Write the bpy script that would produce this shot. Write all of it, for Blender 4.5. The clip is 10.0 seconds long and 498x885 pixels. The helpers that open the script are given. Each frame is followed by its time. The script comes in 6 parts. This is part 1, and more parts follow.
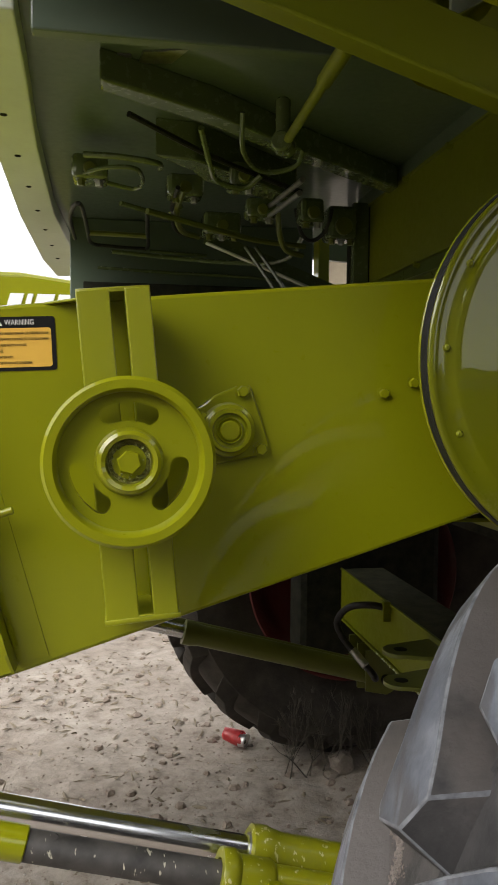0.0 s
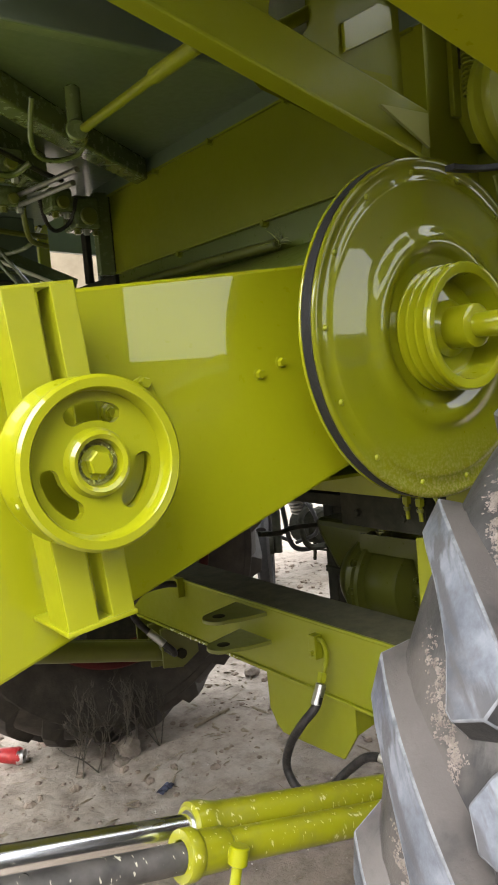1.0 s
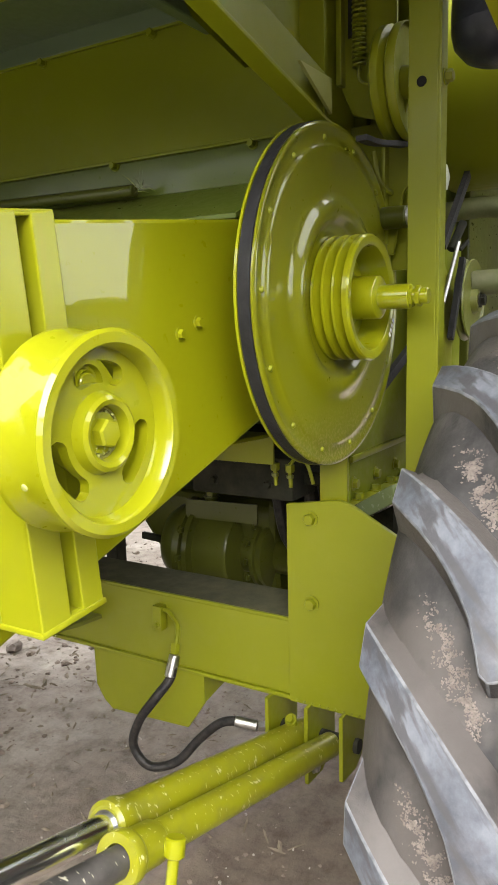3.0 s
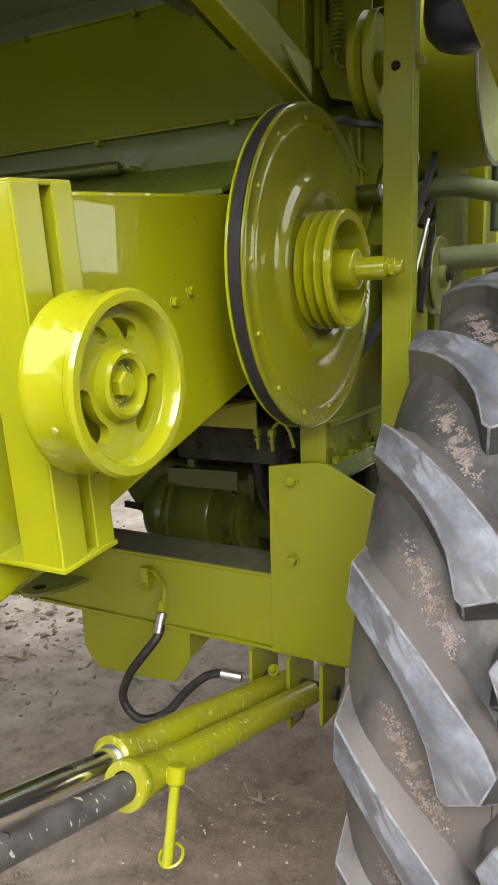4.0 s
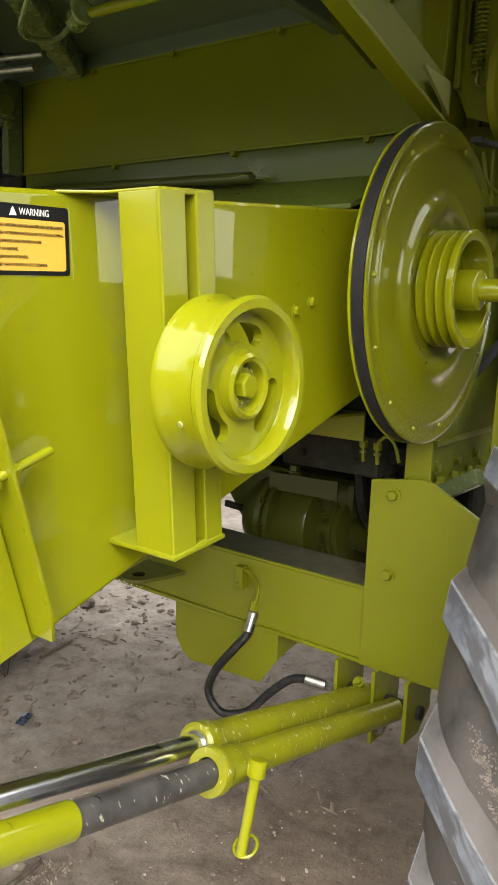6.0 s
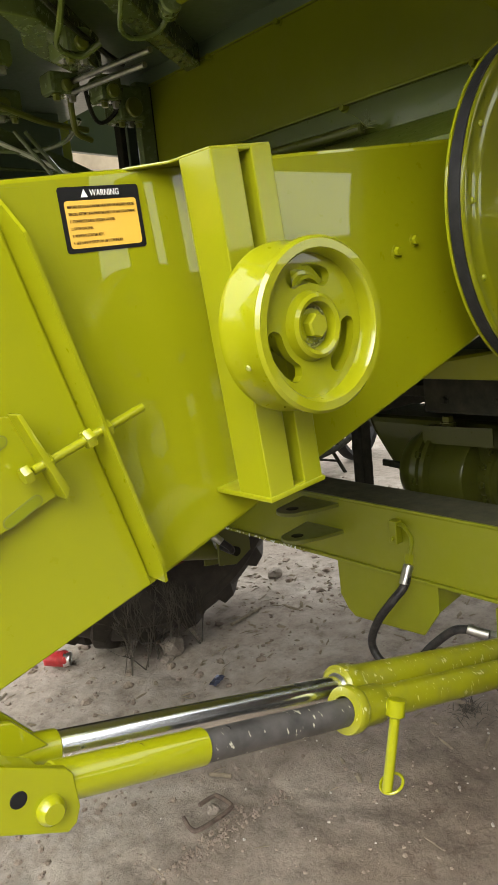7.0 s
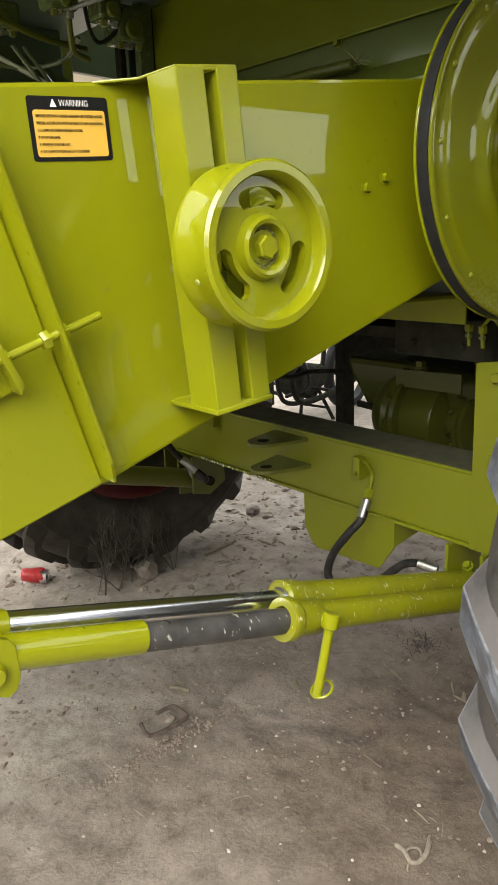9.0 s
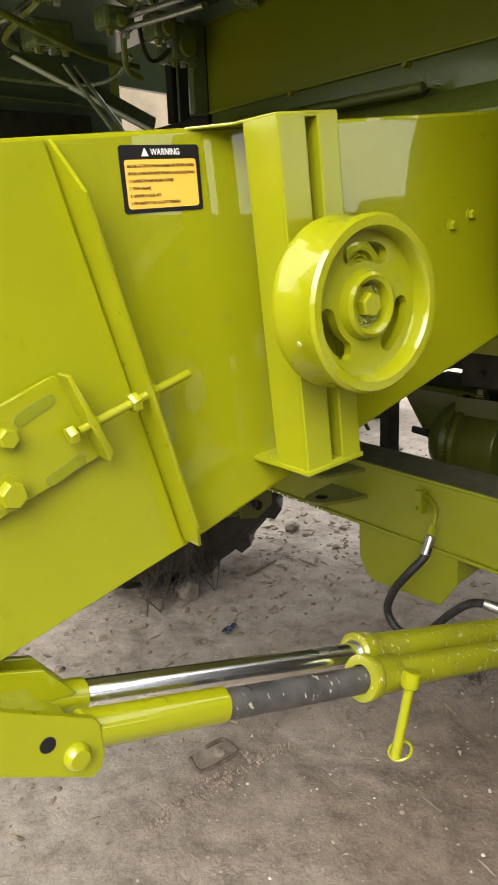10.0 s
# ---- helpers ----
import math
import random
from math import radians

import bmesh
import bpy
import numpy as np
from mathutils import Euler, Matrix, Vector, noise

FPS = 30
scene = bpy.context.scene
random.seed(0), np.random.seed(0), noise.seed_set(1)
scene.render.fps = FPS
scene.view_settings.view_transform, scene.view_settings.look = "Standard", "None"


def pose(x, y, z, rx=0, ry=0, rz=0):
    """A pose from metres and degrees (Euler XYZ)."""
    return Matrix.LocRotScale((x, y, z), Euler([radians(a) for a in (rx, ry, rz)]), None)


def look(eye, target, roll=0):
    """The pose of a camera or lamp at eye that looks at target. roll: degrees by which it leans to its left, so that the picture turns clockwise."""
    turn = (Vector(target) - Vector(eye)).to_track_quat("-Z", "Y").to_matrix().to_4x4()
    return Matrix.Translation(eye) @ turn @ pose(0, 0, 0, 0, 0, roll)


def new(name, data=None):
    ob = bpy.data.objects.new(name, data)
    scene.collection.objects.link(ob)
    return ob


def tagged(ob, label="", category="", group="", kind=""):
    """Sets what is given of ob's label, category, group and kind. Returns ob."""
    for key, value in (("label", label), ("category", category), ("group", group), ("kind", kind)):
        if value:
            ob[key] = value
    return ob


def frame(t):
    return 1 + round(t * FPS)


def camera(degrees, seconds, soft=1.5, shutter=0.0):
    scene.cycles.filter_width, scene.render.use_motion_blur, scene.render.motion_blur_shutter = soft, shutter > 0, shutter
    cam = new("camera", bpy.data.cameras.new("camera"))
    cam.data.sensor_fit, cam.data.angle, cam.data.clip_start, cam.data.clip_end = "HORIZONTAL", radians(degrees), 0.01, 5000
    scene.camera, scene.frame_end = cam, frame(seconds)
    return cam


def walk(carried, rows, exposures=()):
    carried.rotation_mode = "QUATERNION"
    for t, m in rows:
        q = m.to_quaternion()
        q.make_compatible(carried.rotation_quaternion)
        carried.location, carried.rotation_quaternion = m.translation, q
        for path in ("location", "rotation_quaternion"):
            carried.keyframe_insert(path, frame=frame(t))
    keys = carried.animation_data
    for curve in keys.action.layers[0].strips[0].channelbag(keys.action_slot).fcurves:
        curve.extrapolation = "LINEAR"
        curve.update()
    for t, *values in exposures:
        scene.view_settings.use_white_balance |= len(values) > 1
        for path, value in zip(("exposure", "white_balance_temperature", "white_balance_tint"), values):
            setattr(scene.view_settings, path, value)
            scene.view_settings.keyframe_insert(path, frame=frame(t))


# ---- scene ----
cam = camera(36.2, 10.0, 1.5, 0.1)
PATH = [
    (0, (0.112, 0.14, 1.422), (0.458, 2.107, 1.317), 0.5),
    (0.5, (-0.115, 0.168, 1.458), (0.687, 1.994, 1.305), -3.0),
    (1, (-0.25, 0.244, 1.433), (0.918, 1.858, 1.264), -4.9),
    (1.2, (-0.262, 0.323, 1.419), (1.071, 1.803, 1.235), -6.3),
    (1.5, (-0.228, 0.458, 1.433), (1.36, 1.654, 1.212), -8.3),
    (2, (-0.218, 0.562, 1.455), (1.429, 1.672, 1.218), -5.0),
    (2.5, (-0.317, 0.559, 1.458), (1.342, 1.643, 1.18), -3.0),
    (3.8, (-0.538, 0.557, 1.441), (1.186, 1.503, 1.076), -1.0),
    (4, (-0.541, 0.549, 1.434), (1.185, 1.492, 1.071), -1.5),
    (4.5, (-0.526, 0.556, 1.424), (1.208, 1.488, 1.072), -1.3),
    (5, (-0.564, 0.574, 1.44), (1.15, 1.551, 1.112), 0.1),
    (6.3, (-0.579, 0.515, 1.429), (0.937, 1.769, 1.068), 0.8),
    (6.5, (-0.567, 0.483, 1.418), (0.873, 1.819, 1.043), -1.3),
    (7, (-0.514, 0.416, 1.393), (0.713, 1.949, 1.013), -6.0),
    (7.5, (-0.496, 0.374, 1.377), (0.678, 1.95, 1.003), -5.7),
    (8, (-0.514, 0.353, 1.377), (0.654, 1.925, 0.969), -3.9),
    (8.5, (-0.519, 0.33, 1.369), (0.644, 1.878, 0.871), -2.7),
    (9, (-0.507, 0.32, 1.359), (0.696, 1.833, 0.843), -2.2),
    (9.5, (-0.511, 0.347, 1.37), (0.773, 1.811, 0.914), -1.4),
    (10, (-0.531, 0.435, 1.428), (0.628, 1.982, 0.912), -2.2),
]
walk(cam, [(t, look(eye, target, roll)) for t, eye, target, roll in PATH], [(0.0, 1.07, 6450, 10), (0.5, 2.29, 6350, 10), (1.0, 2.33, 6350, 10), (2.0, 2.37, 6450, 10), (2.5, 2.57, 6450, 10), (4.0, 2.25, 6450, 10), (5.0, 2.22, 6500, 10), (6.5, 2.03, 6600, 8), (8.0, 1.87, 6500, 7), (9.0, 1.84, 6500, 7), (9.5, 1.87, 6500, 10), (10.0, 2.09, 6600, 10)])

# ---- world, sun, exposure ----
world = bpy.data.worlds.new("sky")
scene.world = world
world.use_nodes = True
wn = world.node_tree
sky = wn.nodes.new("ShaderNodeTexSky")
sky.sky_type, sky.sun_disc = "NISHITA", False
sky.sun_elevation, sky.sun_rotation = radians(39), radians(235)
sky.air_density, sky.dust_density, sky.ozone_density = 1.1, 6.0, 1.0
veil = wn.nodes.new("ShaderNodeHueSaturation")
veil.inputs["Saturation"].default_value = 0.45
wn.links.new(sky.outputs[0], veil.inputs["Color"])
cloud = wn.nodes.new("ShaderNodeMix")           # high thin cloud evens the sky out
cloud.data_type = "RGBA"
cloud.inputs[0].default_value = 0.7
cloud.inputs[7].default_value = (6.7, 6.55, 6.4, 1)
wn.links.new(veil.outputs[0], cloud.inputs[6])
wn.links.new(cloud.outputs[2], wn.nodes["Background"].inputs[0])
wn.nodes["Background"].inputs[1].default_value = 0.15
sun = new("sun", bpy.data.lights.new("sun", "SUN"))
sun.data.energy, sun.data.angle, sun.data.color = 1.1, radians(50), (1.0, 0.96, 0.91)
sun.matrix_world = look((-2.25, -1.55, 2.25), (0, 0, 0))


# ---- materials ----
def material(name, base, rough=0.5, metal=0.0, coat=0.0):
    """A principled material with its tree, ready for more nodes."""
    m = bpy.data.materials.new(name)
    m.use_nodes = True
    b = m.node_tree.nodes["Principled BSDF"]
    b.inputs["Base Color"].default_value = (*base, 1)
    b.inputs["Roughness"].default_value = rough
    b.inputs["Metallic"].default_value = metal
    b.inputs["Coat Weight"].default_value = coat
    b.inputs["Coat Roughness"].default_value = 0.05
    return m


def noise_node(m, scale, detail=4.0, rough=0.55, stretch=None):
    nt = m.node_tree
    tc = nt.nodes.new("ShaderNodeTexCoord")
    n = nt.nodes.new("ShaderNodeTexNoise")
    n.inputs["Scale"].default_value, n.inputs["Detail"].default_value, n.inputs["Roughness"].default_value = scale, detail, rough
    if stretch:
        mp = nt.nodes.new("ShaderNodeMapping")
        mp.inputs["Scale"].default_value = stretch
        nt.links.new(tc.outputs["Object"], mp.inputs[0])
        nt.links.new(mp.outputs[0], n.inputs[0])
    else:
        nt.links.new(tc.outputs["Object"], n.inputs[0])
    return n


def ramp(m, src, stops):
    nt = m.node_tree
    r = nt.nodes.new("ShaderNodeValToRGB")
    while len(r.color_ramp.elements) < len(stops):
        r.color_ramp.elements.new(0.5)
    for e, (p, c) in zip(r.color_ramp.elements, stops):
        e.position, e.color = p, (*c, 1) if len(c) == 3 else c
    nt.links.new(src, r.inputs[0])
    return r.outputs[0]


def mix(m, fac, a, b):
    nt = m.node_tree
    x = nt.nodes.new("ShaderNodeMix")
    x.data_type = "RGBA"
    for sock, v in ((x.inputs[0], fac), (x.inputs[6], a), (x.inputs[7], b)):
        if isinstance(v, (tuple, float)):
            sock.default_value = (*v, 1) if isinstance(v, tuple) else v
        else:
            nt.links.new(v, sock)
    return x.outputs[2]


def wire(m, sock, name):
    m.node_tree.links.new(sock, m.node_tree.nodes["Principled BSDF"].inputs[name])


def bump(m, src, strength, dist):
    nt = m.node_tree
    b = nt.nodes.new("ShaderNodeBump")
    b.inputs["Strength"].default_value, b.inputs["Distance"].default_value = strength, dist
    nt.links.new(src, b.inputs["Height"])
    wire(m, b.outputs[0], "Normal")


def paint(name, base, rough=0.26, dust=0.5, dust_col=(0.30, 0.25, 0.17), specks=0.0, coat=0.12, wave=0.04, film=0.05):
    """Brushed-on machine paint: faint orange peel, uneven tone, thin dust, light scuffs."""
    m = material(name, base, rough, 0.0, coat)
    m.node_tree.nodes["Principled BSDF"].inputs["Specular IOR Level"].default_value = 0.36
    m.node_tree.nodes["Principled BSDF"].inputs["Coat Roughness"].default_value = film
    broad, fine = noise_node(m, 5, 5), noise_node(m, 55, 4)
    dark = tuple(c * 0.93 for c in base)
    tone = mix(m, ramp(m, broad.outputs[0], [(0.35, (0, 0, 0)), (0.68, (1, 1, 1))]), dark, base)
    d = ramp(m, noise_node(m, 13, 8, 0.7).outputs[0], [(0.50, (0, 0, 0)), (0.78, (dust,) * 3)])
    col = mix(m, d, tone, dust_col)
    if specks:
        s = ramp(m, noise_node(m, 105, 3, 0.55, (1, 1, 0.35)).outputs[0], [(0.63, (0, 0, 0)), (0.67, (specks,) * 3)])
        col = mix(m, s, col, (0.55, 0.52, 0.36))
    wire(m, col, "Base Color")
    wire(m, ramp(m, fine.outputs[0], [(0.3, (rough * 0.9,) * 3), (0.75, (rough * 1.2,) * 3)]), "Roughness")
    bump(m, noise_node(m, 45, 3, 0.5, (1, 1, 0.5)).outputs[0], wave, 0.002)
    return m


LIME = paint("lime_paint", (0.208, 0.220, 0.004), 0.30, 0.0, coat=0.9, wave=0.010, film=0.015)
LIME.node_tree.nodes["Principled BSDF"].inputs["Specular IOR Level"].default_value = 0.1
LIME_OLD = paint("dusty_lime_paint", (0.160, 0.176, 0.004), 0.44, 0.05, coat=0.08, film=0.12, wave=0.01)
LIME_OLD.node_tree.nodes["Principled BSDF"].inputs["Specular IOR Level"].default_value = 0.25
BRUSHED = paint("brushed_lime_paint", (0.210, 0.222, 0.004), 0.32, 0.04, coat=0.45, wave=0.05, film=0.16)
LIME_SPOT = paint("spattered_lime_paint", (0.190, 0.196, 0.005), 0.34, 0.55, (0.10, 0.095, 0.035), specks=0.5, coat=0.4, film=0.1)
# green lifted and greyed for the pale haze under the platform
GREEN = paint("hazed_green_paint", (0.098, 0.132, 0.096), 0.40, 0.08, coat=0.3, wave=0.01, film=0.15)
# base darker than LIME for the sheave's shade; dust specks follow
SHEAVE = paint("dusty_shaded_lime_paint", (0.130, 0.139, 0.003), 0.30, 0.03, coat=0.9, wave=0.02, film=0.02)
# darkened olive; carries the shade of parts under the body
OLIVE = paint("dark_olive_paint", (0.125, 0.138, 0.024), 0.34, 0.3, (0.05, 0.042, 0.03))
# casting colour darkened to hold the shade behind the axle
CAST = paint("dark_olive_casting", (0.060, 0.068, 0.010), 0.30, 0.35, (0.022, 0.020, 0.012))
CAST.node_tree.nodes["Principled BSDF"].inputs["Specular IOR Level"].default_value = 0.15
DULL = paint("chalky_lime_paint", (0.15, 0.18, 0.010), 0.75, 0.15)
DULL.node_tree.nodes["Principled BSDF"].inputs["Specular IOR Level"].default_value = 0.12
# green standing for paint in shade, lifted slightly for haze
SHADE = paint("shaded_green_paint", (0.115, 0.145, 0.066), 0.25, 0.0, coat=0.5, wave=0.01, film=0.08)
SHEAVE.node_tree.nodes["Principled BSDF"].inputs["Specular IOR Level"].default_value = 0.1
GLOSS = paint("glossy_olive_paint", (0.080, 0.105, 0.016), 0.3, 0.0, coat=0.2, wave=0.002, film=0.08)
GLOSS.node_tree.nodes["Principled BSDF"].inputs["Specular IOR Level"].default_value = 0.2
sc = SHEAVE.node_tree.nodes.new("ShaderNodeTexCoord")
sx = SHEAVE.node_tree.nodes.new("ShaderNodeSeparateXYZ")
SHEAVE.node_tree.links.new(sc.outputs["Object"], sx.inputs[0])
sm = SHEAVE.node_tree.nodes.new("ShaderNodeMapRange")
sm.inputs["From Min"].default_value, sm.inputs["From Max"].default_value = 1.31, 1.17
SHEAVE.node_tree.links.new(sx.outputs["Z"], sm.inputs["Value"])
sd = ramp(SHEAVE, noise_node(SHEAVE, 170, 5, 0.75).outputs[0], [(0.47, (0, 0, 0)), (0.60, (0.55, 0.55, 0.55))])
sk = SHEAVE.node_tree.nodes.new("ShaderNodeMath")
sk.operation = "MULTIPLY"
SHEAVE.node_tree.links.new(sd, sk.inputs[0])
SHEAVE.node_tree.links.new(sm.outputs[0], sk.inputs[1])
base_in = SHEAVE.node_tree.nodes["Principled BSDF"].inputs["Base Color"]
wire(SHEAVE, mix(SHEAVE, sk.outputs[0], base_in.links[0].from_socket, (0.30, 0.27, 0.16)), "Base Color")
PIPE = paint("dull_olive_paint", (0.088, 0.098, 0.034), 0.6, 0.25, coat=0.0)
CREAM = paint("pale_green_paint", (0.62, 0.67, 0.56), 0.4, 0.15)
PALE = paint("pale_lime_paint", (0.25, 0.27, 0.07), 0.5, 0.15)
RED = paint("rim_red_paint", (0.085, 0.011, 0.010), 0.55, 0.6, (0.07, 0.05, 0.04))


def rough_mat(name, a, b, scale, rough, bs=0.3, bd=0.004, metal=0.0, stretch=None):
    m = material(name, a, rough, metal)
    n = noise_node(m, scale, 7, 0.62, stretch)
    wire(m, ramp(m, n.outputs[0], [(0.34, a), (0.68, b)]), "Base Color")
    bump(m, noise_node(m, scale * 3, 5, 0.6, stretch).outputs[0], bs, bd)
    return m


BELT = rough_mat("belt_rubber", (0.010, 0.010, 0.011), (0.020, 0.020, 0.021), 40, 0.55)
HOSE = rough_mat("hose_rubber", (0.008, 0.008, 0.009), (0.030, 0.028, 0.026), 60, 0.45)
BLACK = rough_mat("black_plastic", (0.007, 0.008, 0.013), (0.022, 0.024, 0.034), 14, 0.35)
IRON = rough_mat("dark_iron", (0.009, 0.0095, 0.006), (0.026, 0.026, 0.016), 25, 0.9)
GREASE = rough_mat("greasy_bearing", (0.11, 0.11, 0.018), (0.27, 0.26, 0.045), 120, 0.4, 0.8)
ZINC = rough_mat("zinc_fitting", (0.26, 0.26, 0.25), (0.42, 0.42, 0.40), 50, 0.42, 0.15, 0.002, 1.0)
CHROME = material("chrome_rod", (0.86, 0.88, 0.90), 0.09, 1.0)
wire(CHROME, ramp(CHROME, noise_node(CHROME, 30, 5, 0.6, (0.25, 1, 1)).outputs[0], [(0.5, (0.22,) * 3), (0.8, (0.38,) * 3)]), "Roughness")
STEEL = material("scuffed_grey_tube", (0.11, 0.11, 0.11), 0.5, 0.2)
c0 = ramp(STEEL, noise_node(STEEL, 18, 6).outputs[0], [(0.35, (0.030, 0.029, 0.028)), (0.7, (0.092, 0.086, 0.081))])
c1 = ramp(STEEL, noise_node(STEEL, 120, 2, 0.5, (1, 0.4, 0.4)).outputs[0], [(0.66, (0, 0, 0)), (0.70, (0.8, 0.8, 0.8))])
wire(STEEL, mix(STEEL, c1, c0, (0.55, 0.54, 0.42)), "Base Color")

for m_ in (BELT, HOSE, IRON, BLACK):
    m_.node_tree.nodes["Principled BSDF"].inputs["Specular IOR Level"].default_value = 0.25

# tyre rubber: grey bloom on worn faces, brown dust in the valleys, dried mud crumbs
TYRE = material("tyre_rubber", (0.10, 0.09, 0.085), 0.62)
t0 = ramp(TYRE, noise_node(TYRE, 7, 8, 0.65).outputs[0], [(0.36, (0.014, 0.014, 0.015)), (0.50, (0.036, 0.0345, 0.035)), (0.64, (0.078, 0.073, 0.072))])
t1 = ramp(TYRE, noise_node(TYRE, 26, 7, 0.7, (0.6, 1.6, 0.6)).outputs[0], [(0.52, (0, 0, 0)), (0.66, (0.8,) * 3)])
t2 = ramp(TYRE, noise_node(TYRE, 3.1, 5, 0.6).outputs[0], [(0.49, (0, 0, 0)), (0.55, (0.8,) * 3)])
wire(TYRE, mix(TYRE, t2, mix(TYRE, t1, t0, (0.015, 0.015, 0.016)), (0.074, 0.066, 0.062)), "Base Color")
bump(TYRE, noise_node(TYRE, 60, 8, 0.7).outputs[0], 0.35, 0.004)
LUGF = material("worn_lug_rubber", (0.2, 0.21, 0.23), 0.5)
l0 = ramp(LUGF, noise_node(LUGF, 11, 8, 0.65).outputs[0], [(0.36, (0.046, 0.052, 0.066)), (0.50, (0.096, 0.106, 0.130)), (0.64, (0.158, 0.170, 0.200))])
lt = LUGF.node_tree
lc, lm, ln = lt.nodes.new("ShaderNodeTexCoord"), lt.nodes.new("ShaderNodeMapping"), lt.nodes.new("ShaderNodeTexNoise")
lm.vector_type = "TEXTURE"
lm.inputs["Rotation"].default_value, lm.inputs["Scale"].default_value = (radians(50), 0, 0), (1, 9, 1)
ln.inputs["Scale"].default_value, ln.inputs["Detail"].default_value = 75, 6
lt.links.new(lc.outputs["Object"], lm.inputs[0])
lt.links.new(lm.outputs[0], ln.inputs[0])
l1 = ramp(LUGF, ln.outputs[0], [(0.47, (0, 0, 0)), (0.60, (0.85,) * 3)])
l2 = ramp(LUGF, noise_node(LUGF, 4.3, 6, 0.7).outputs[0], [(0.52, (0, 0, 0)), (0.62, (0.5,) * 3)])
wire(LUGF, mix(LUGF, l2, mix(LUGF, l1, l0, (0.048, 0.047, 0.052)), (0.066, 0.060, 0.060)), "Base Color")
bump(LUGF, noise_node(LUGF, 80, 6, 0.7).outputs[0], 0.25, 0.003)
EDGE = rough_mat("scuffed_rubber_edge", (0.055, 0.060, 0.070), (0.165, 0.172, 0.190), 45, 0.6)
# far tyre's rubber, coloured darker for the shade it stands in
DARKT = rough_mat("shaded_far_rubber", (0.020, 0.017, 0.013), (0.062, 0.052, 0.041), 9, 0.7, 0.5, 0.006)
TWIG = rough_mat("grey_twigs", (0.045, 0.040, 0.031), (0.095, 0.083, 0.064), 30, 0.9)
MUD = rough_mat("dried_mud", (0.12, 0.102, 0.090), (0.205, 0.178, 0.162), 90, 0.95, 0.8, 0.004)

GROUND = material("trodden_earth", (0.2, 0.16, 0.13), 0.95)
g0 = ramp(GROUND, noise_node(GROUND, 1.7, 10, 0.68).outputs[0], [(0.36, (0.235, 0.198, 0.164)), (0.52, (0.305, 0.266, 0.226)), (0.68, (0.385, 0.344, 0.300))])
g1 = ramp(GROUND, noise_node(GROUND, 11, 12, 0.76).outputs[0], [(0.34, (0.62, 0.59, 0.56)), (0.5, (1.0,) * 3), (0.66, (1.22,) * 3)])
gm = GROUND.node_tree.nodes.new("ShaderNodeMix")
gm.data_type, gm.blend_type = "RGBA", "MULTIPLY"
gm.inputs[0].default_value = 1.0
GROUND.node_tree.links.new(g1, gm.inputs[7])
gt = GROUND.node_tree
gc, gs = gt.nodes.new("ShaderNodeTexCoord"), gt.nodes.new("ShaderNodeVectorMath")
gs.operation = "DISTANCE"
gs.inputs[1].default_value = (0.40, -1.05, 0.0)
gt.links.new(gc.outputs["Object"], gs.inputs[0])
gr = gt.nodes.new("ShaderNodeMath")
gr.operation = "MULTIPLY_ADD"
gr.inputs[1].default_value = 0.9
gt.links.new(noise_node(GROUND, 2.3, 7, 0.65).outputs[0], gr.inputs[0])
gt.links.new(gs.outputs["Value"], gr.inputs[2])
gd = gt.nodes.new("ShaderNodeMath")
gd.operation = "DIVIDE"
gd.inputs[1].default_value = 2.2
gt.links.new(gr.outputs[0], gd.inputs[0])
# brown patch by the axle, also standing in for shade on that ground
dark_zone = ramp(GROUND, gd.outputs[0], [(0.50, (0.85, 0.85, 0.85)), (0.90, (0, 0, 0))])
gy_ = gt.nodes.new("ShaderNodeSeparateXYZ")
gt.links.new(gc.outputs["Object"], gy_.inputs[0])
gn = gt.nodes.new("ShaderNodeMapRange")          # unseen ground behind, darkened so the paint mirrors less pale earth
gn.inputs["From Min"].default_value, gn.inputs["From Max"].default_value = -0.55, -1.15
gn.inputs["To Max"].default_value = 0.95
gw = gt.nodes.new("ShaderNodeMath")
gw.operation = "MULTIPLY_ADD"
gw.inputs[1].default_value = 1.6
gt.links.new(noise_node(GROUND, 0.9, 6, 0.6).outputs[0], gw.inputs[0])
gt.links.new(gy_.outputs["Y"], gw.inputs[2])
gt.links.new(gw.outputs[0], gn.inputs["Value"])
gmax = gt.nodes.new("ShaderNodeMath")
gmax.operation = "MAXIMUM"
gt.links.new(dark_zone, gmax.inputs[0])
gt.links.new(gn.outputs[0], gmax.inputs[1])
dark_zone = gmax.outputs[0]
gt.links.new(mix(GROUND, dark_zone, g0, (0.122, 0.092, 0.067)), gm.inputs[6])
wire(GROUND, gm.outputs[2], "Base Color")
bump(GROUND, noise_node(GROUND, 24, 9, 0.66).outputs[0], 0.7, 0.016)
DIRT = rough_mat("caked_dirt", (0.040, 0.041, 0.018), (0.080, 0.079, 0.040), 22, 0.95, 0.5, 0.003)
CLOD = rough_mat("earth_clod", (0.16, 0.125, 0.10), (0.33, 0.27, 0.22), 20, 0.95, 0.8, 0.01)
STONE = rough_mat("grey_stone", (0.15, 0.125, 0.10), (0.30, 0.26, 0.22), 14, 0.85, 0.8, 0.01)
STRAW = rough_mat("dry_straw", (0.14, 0.115, 0.08), (0.27, 0.225, 0.165), 30, 0.9)
ROOT = rough_mat("dry_root_bark", (0.16, 0.135, 0.105), (0.29, 0.25, 0.20), 60, 0.9)
PEBBLE = rough_mat("pale_pebble", (0.28, 0.25, 0.21), (0.52, 0.49, 0.44), 30, 0.8)
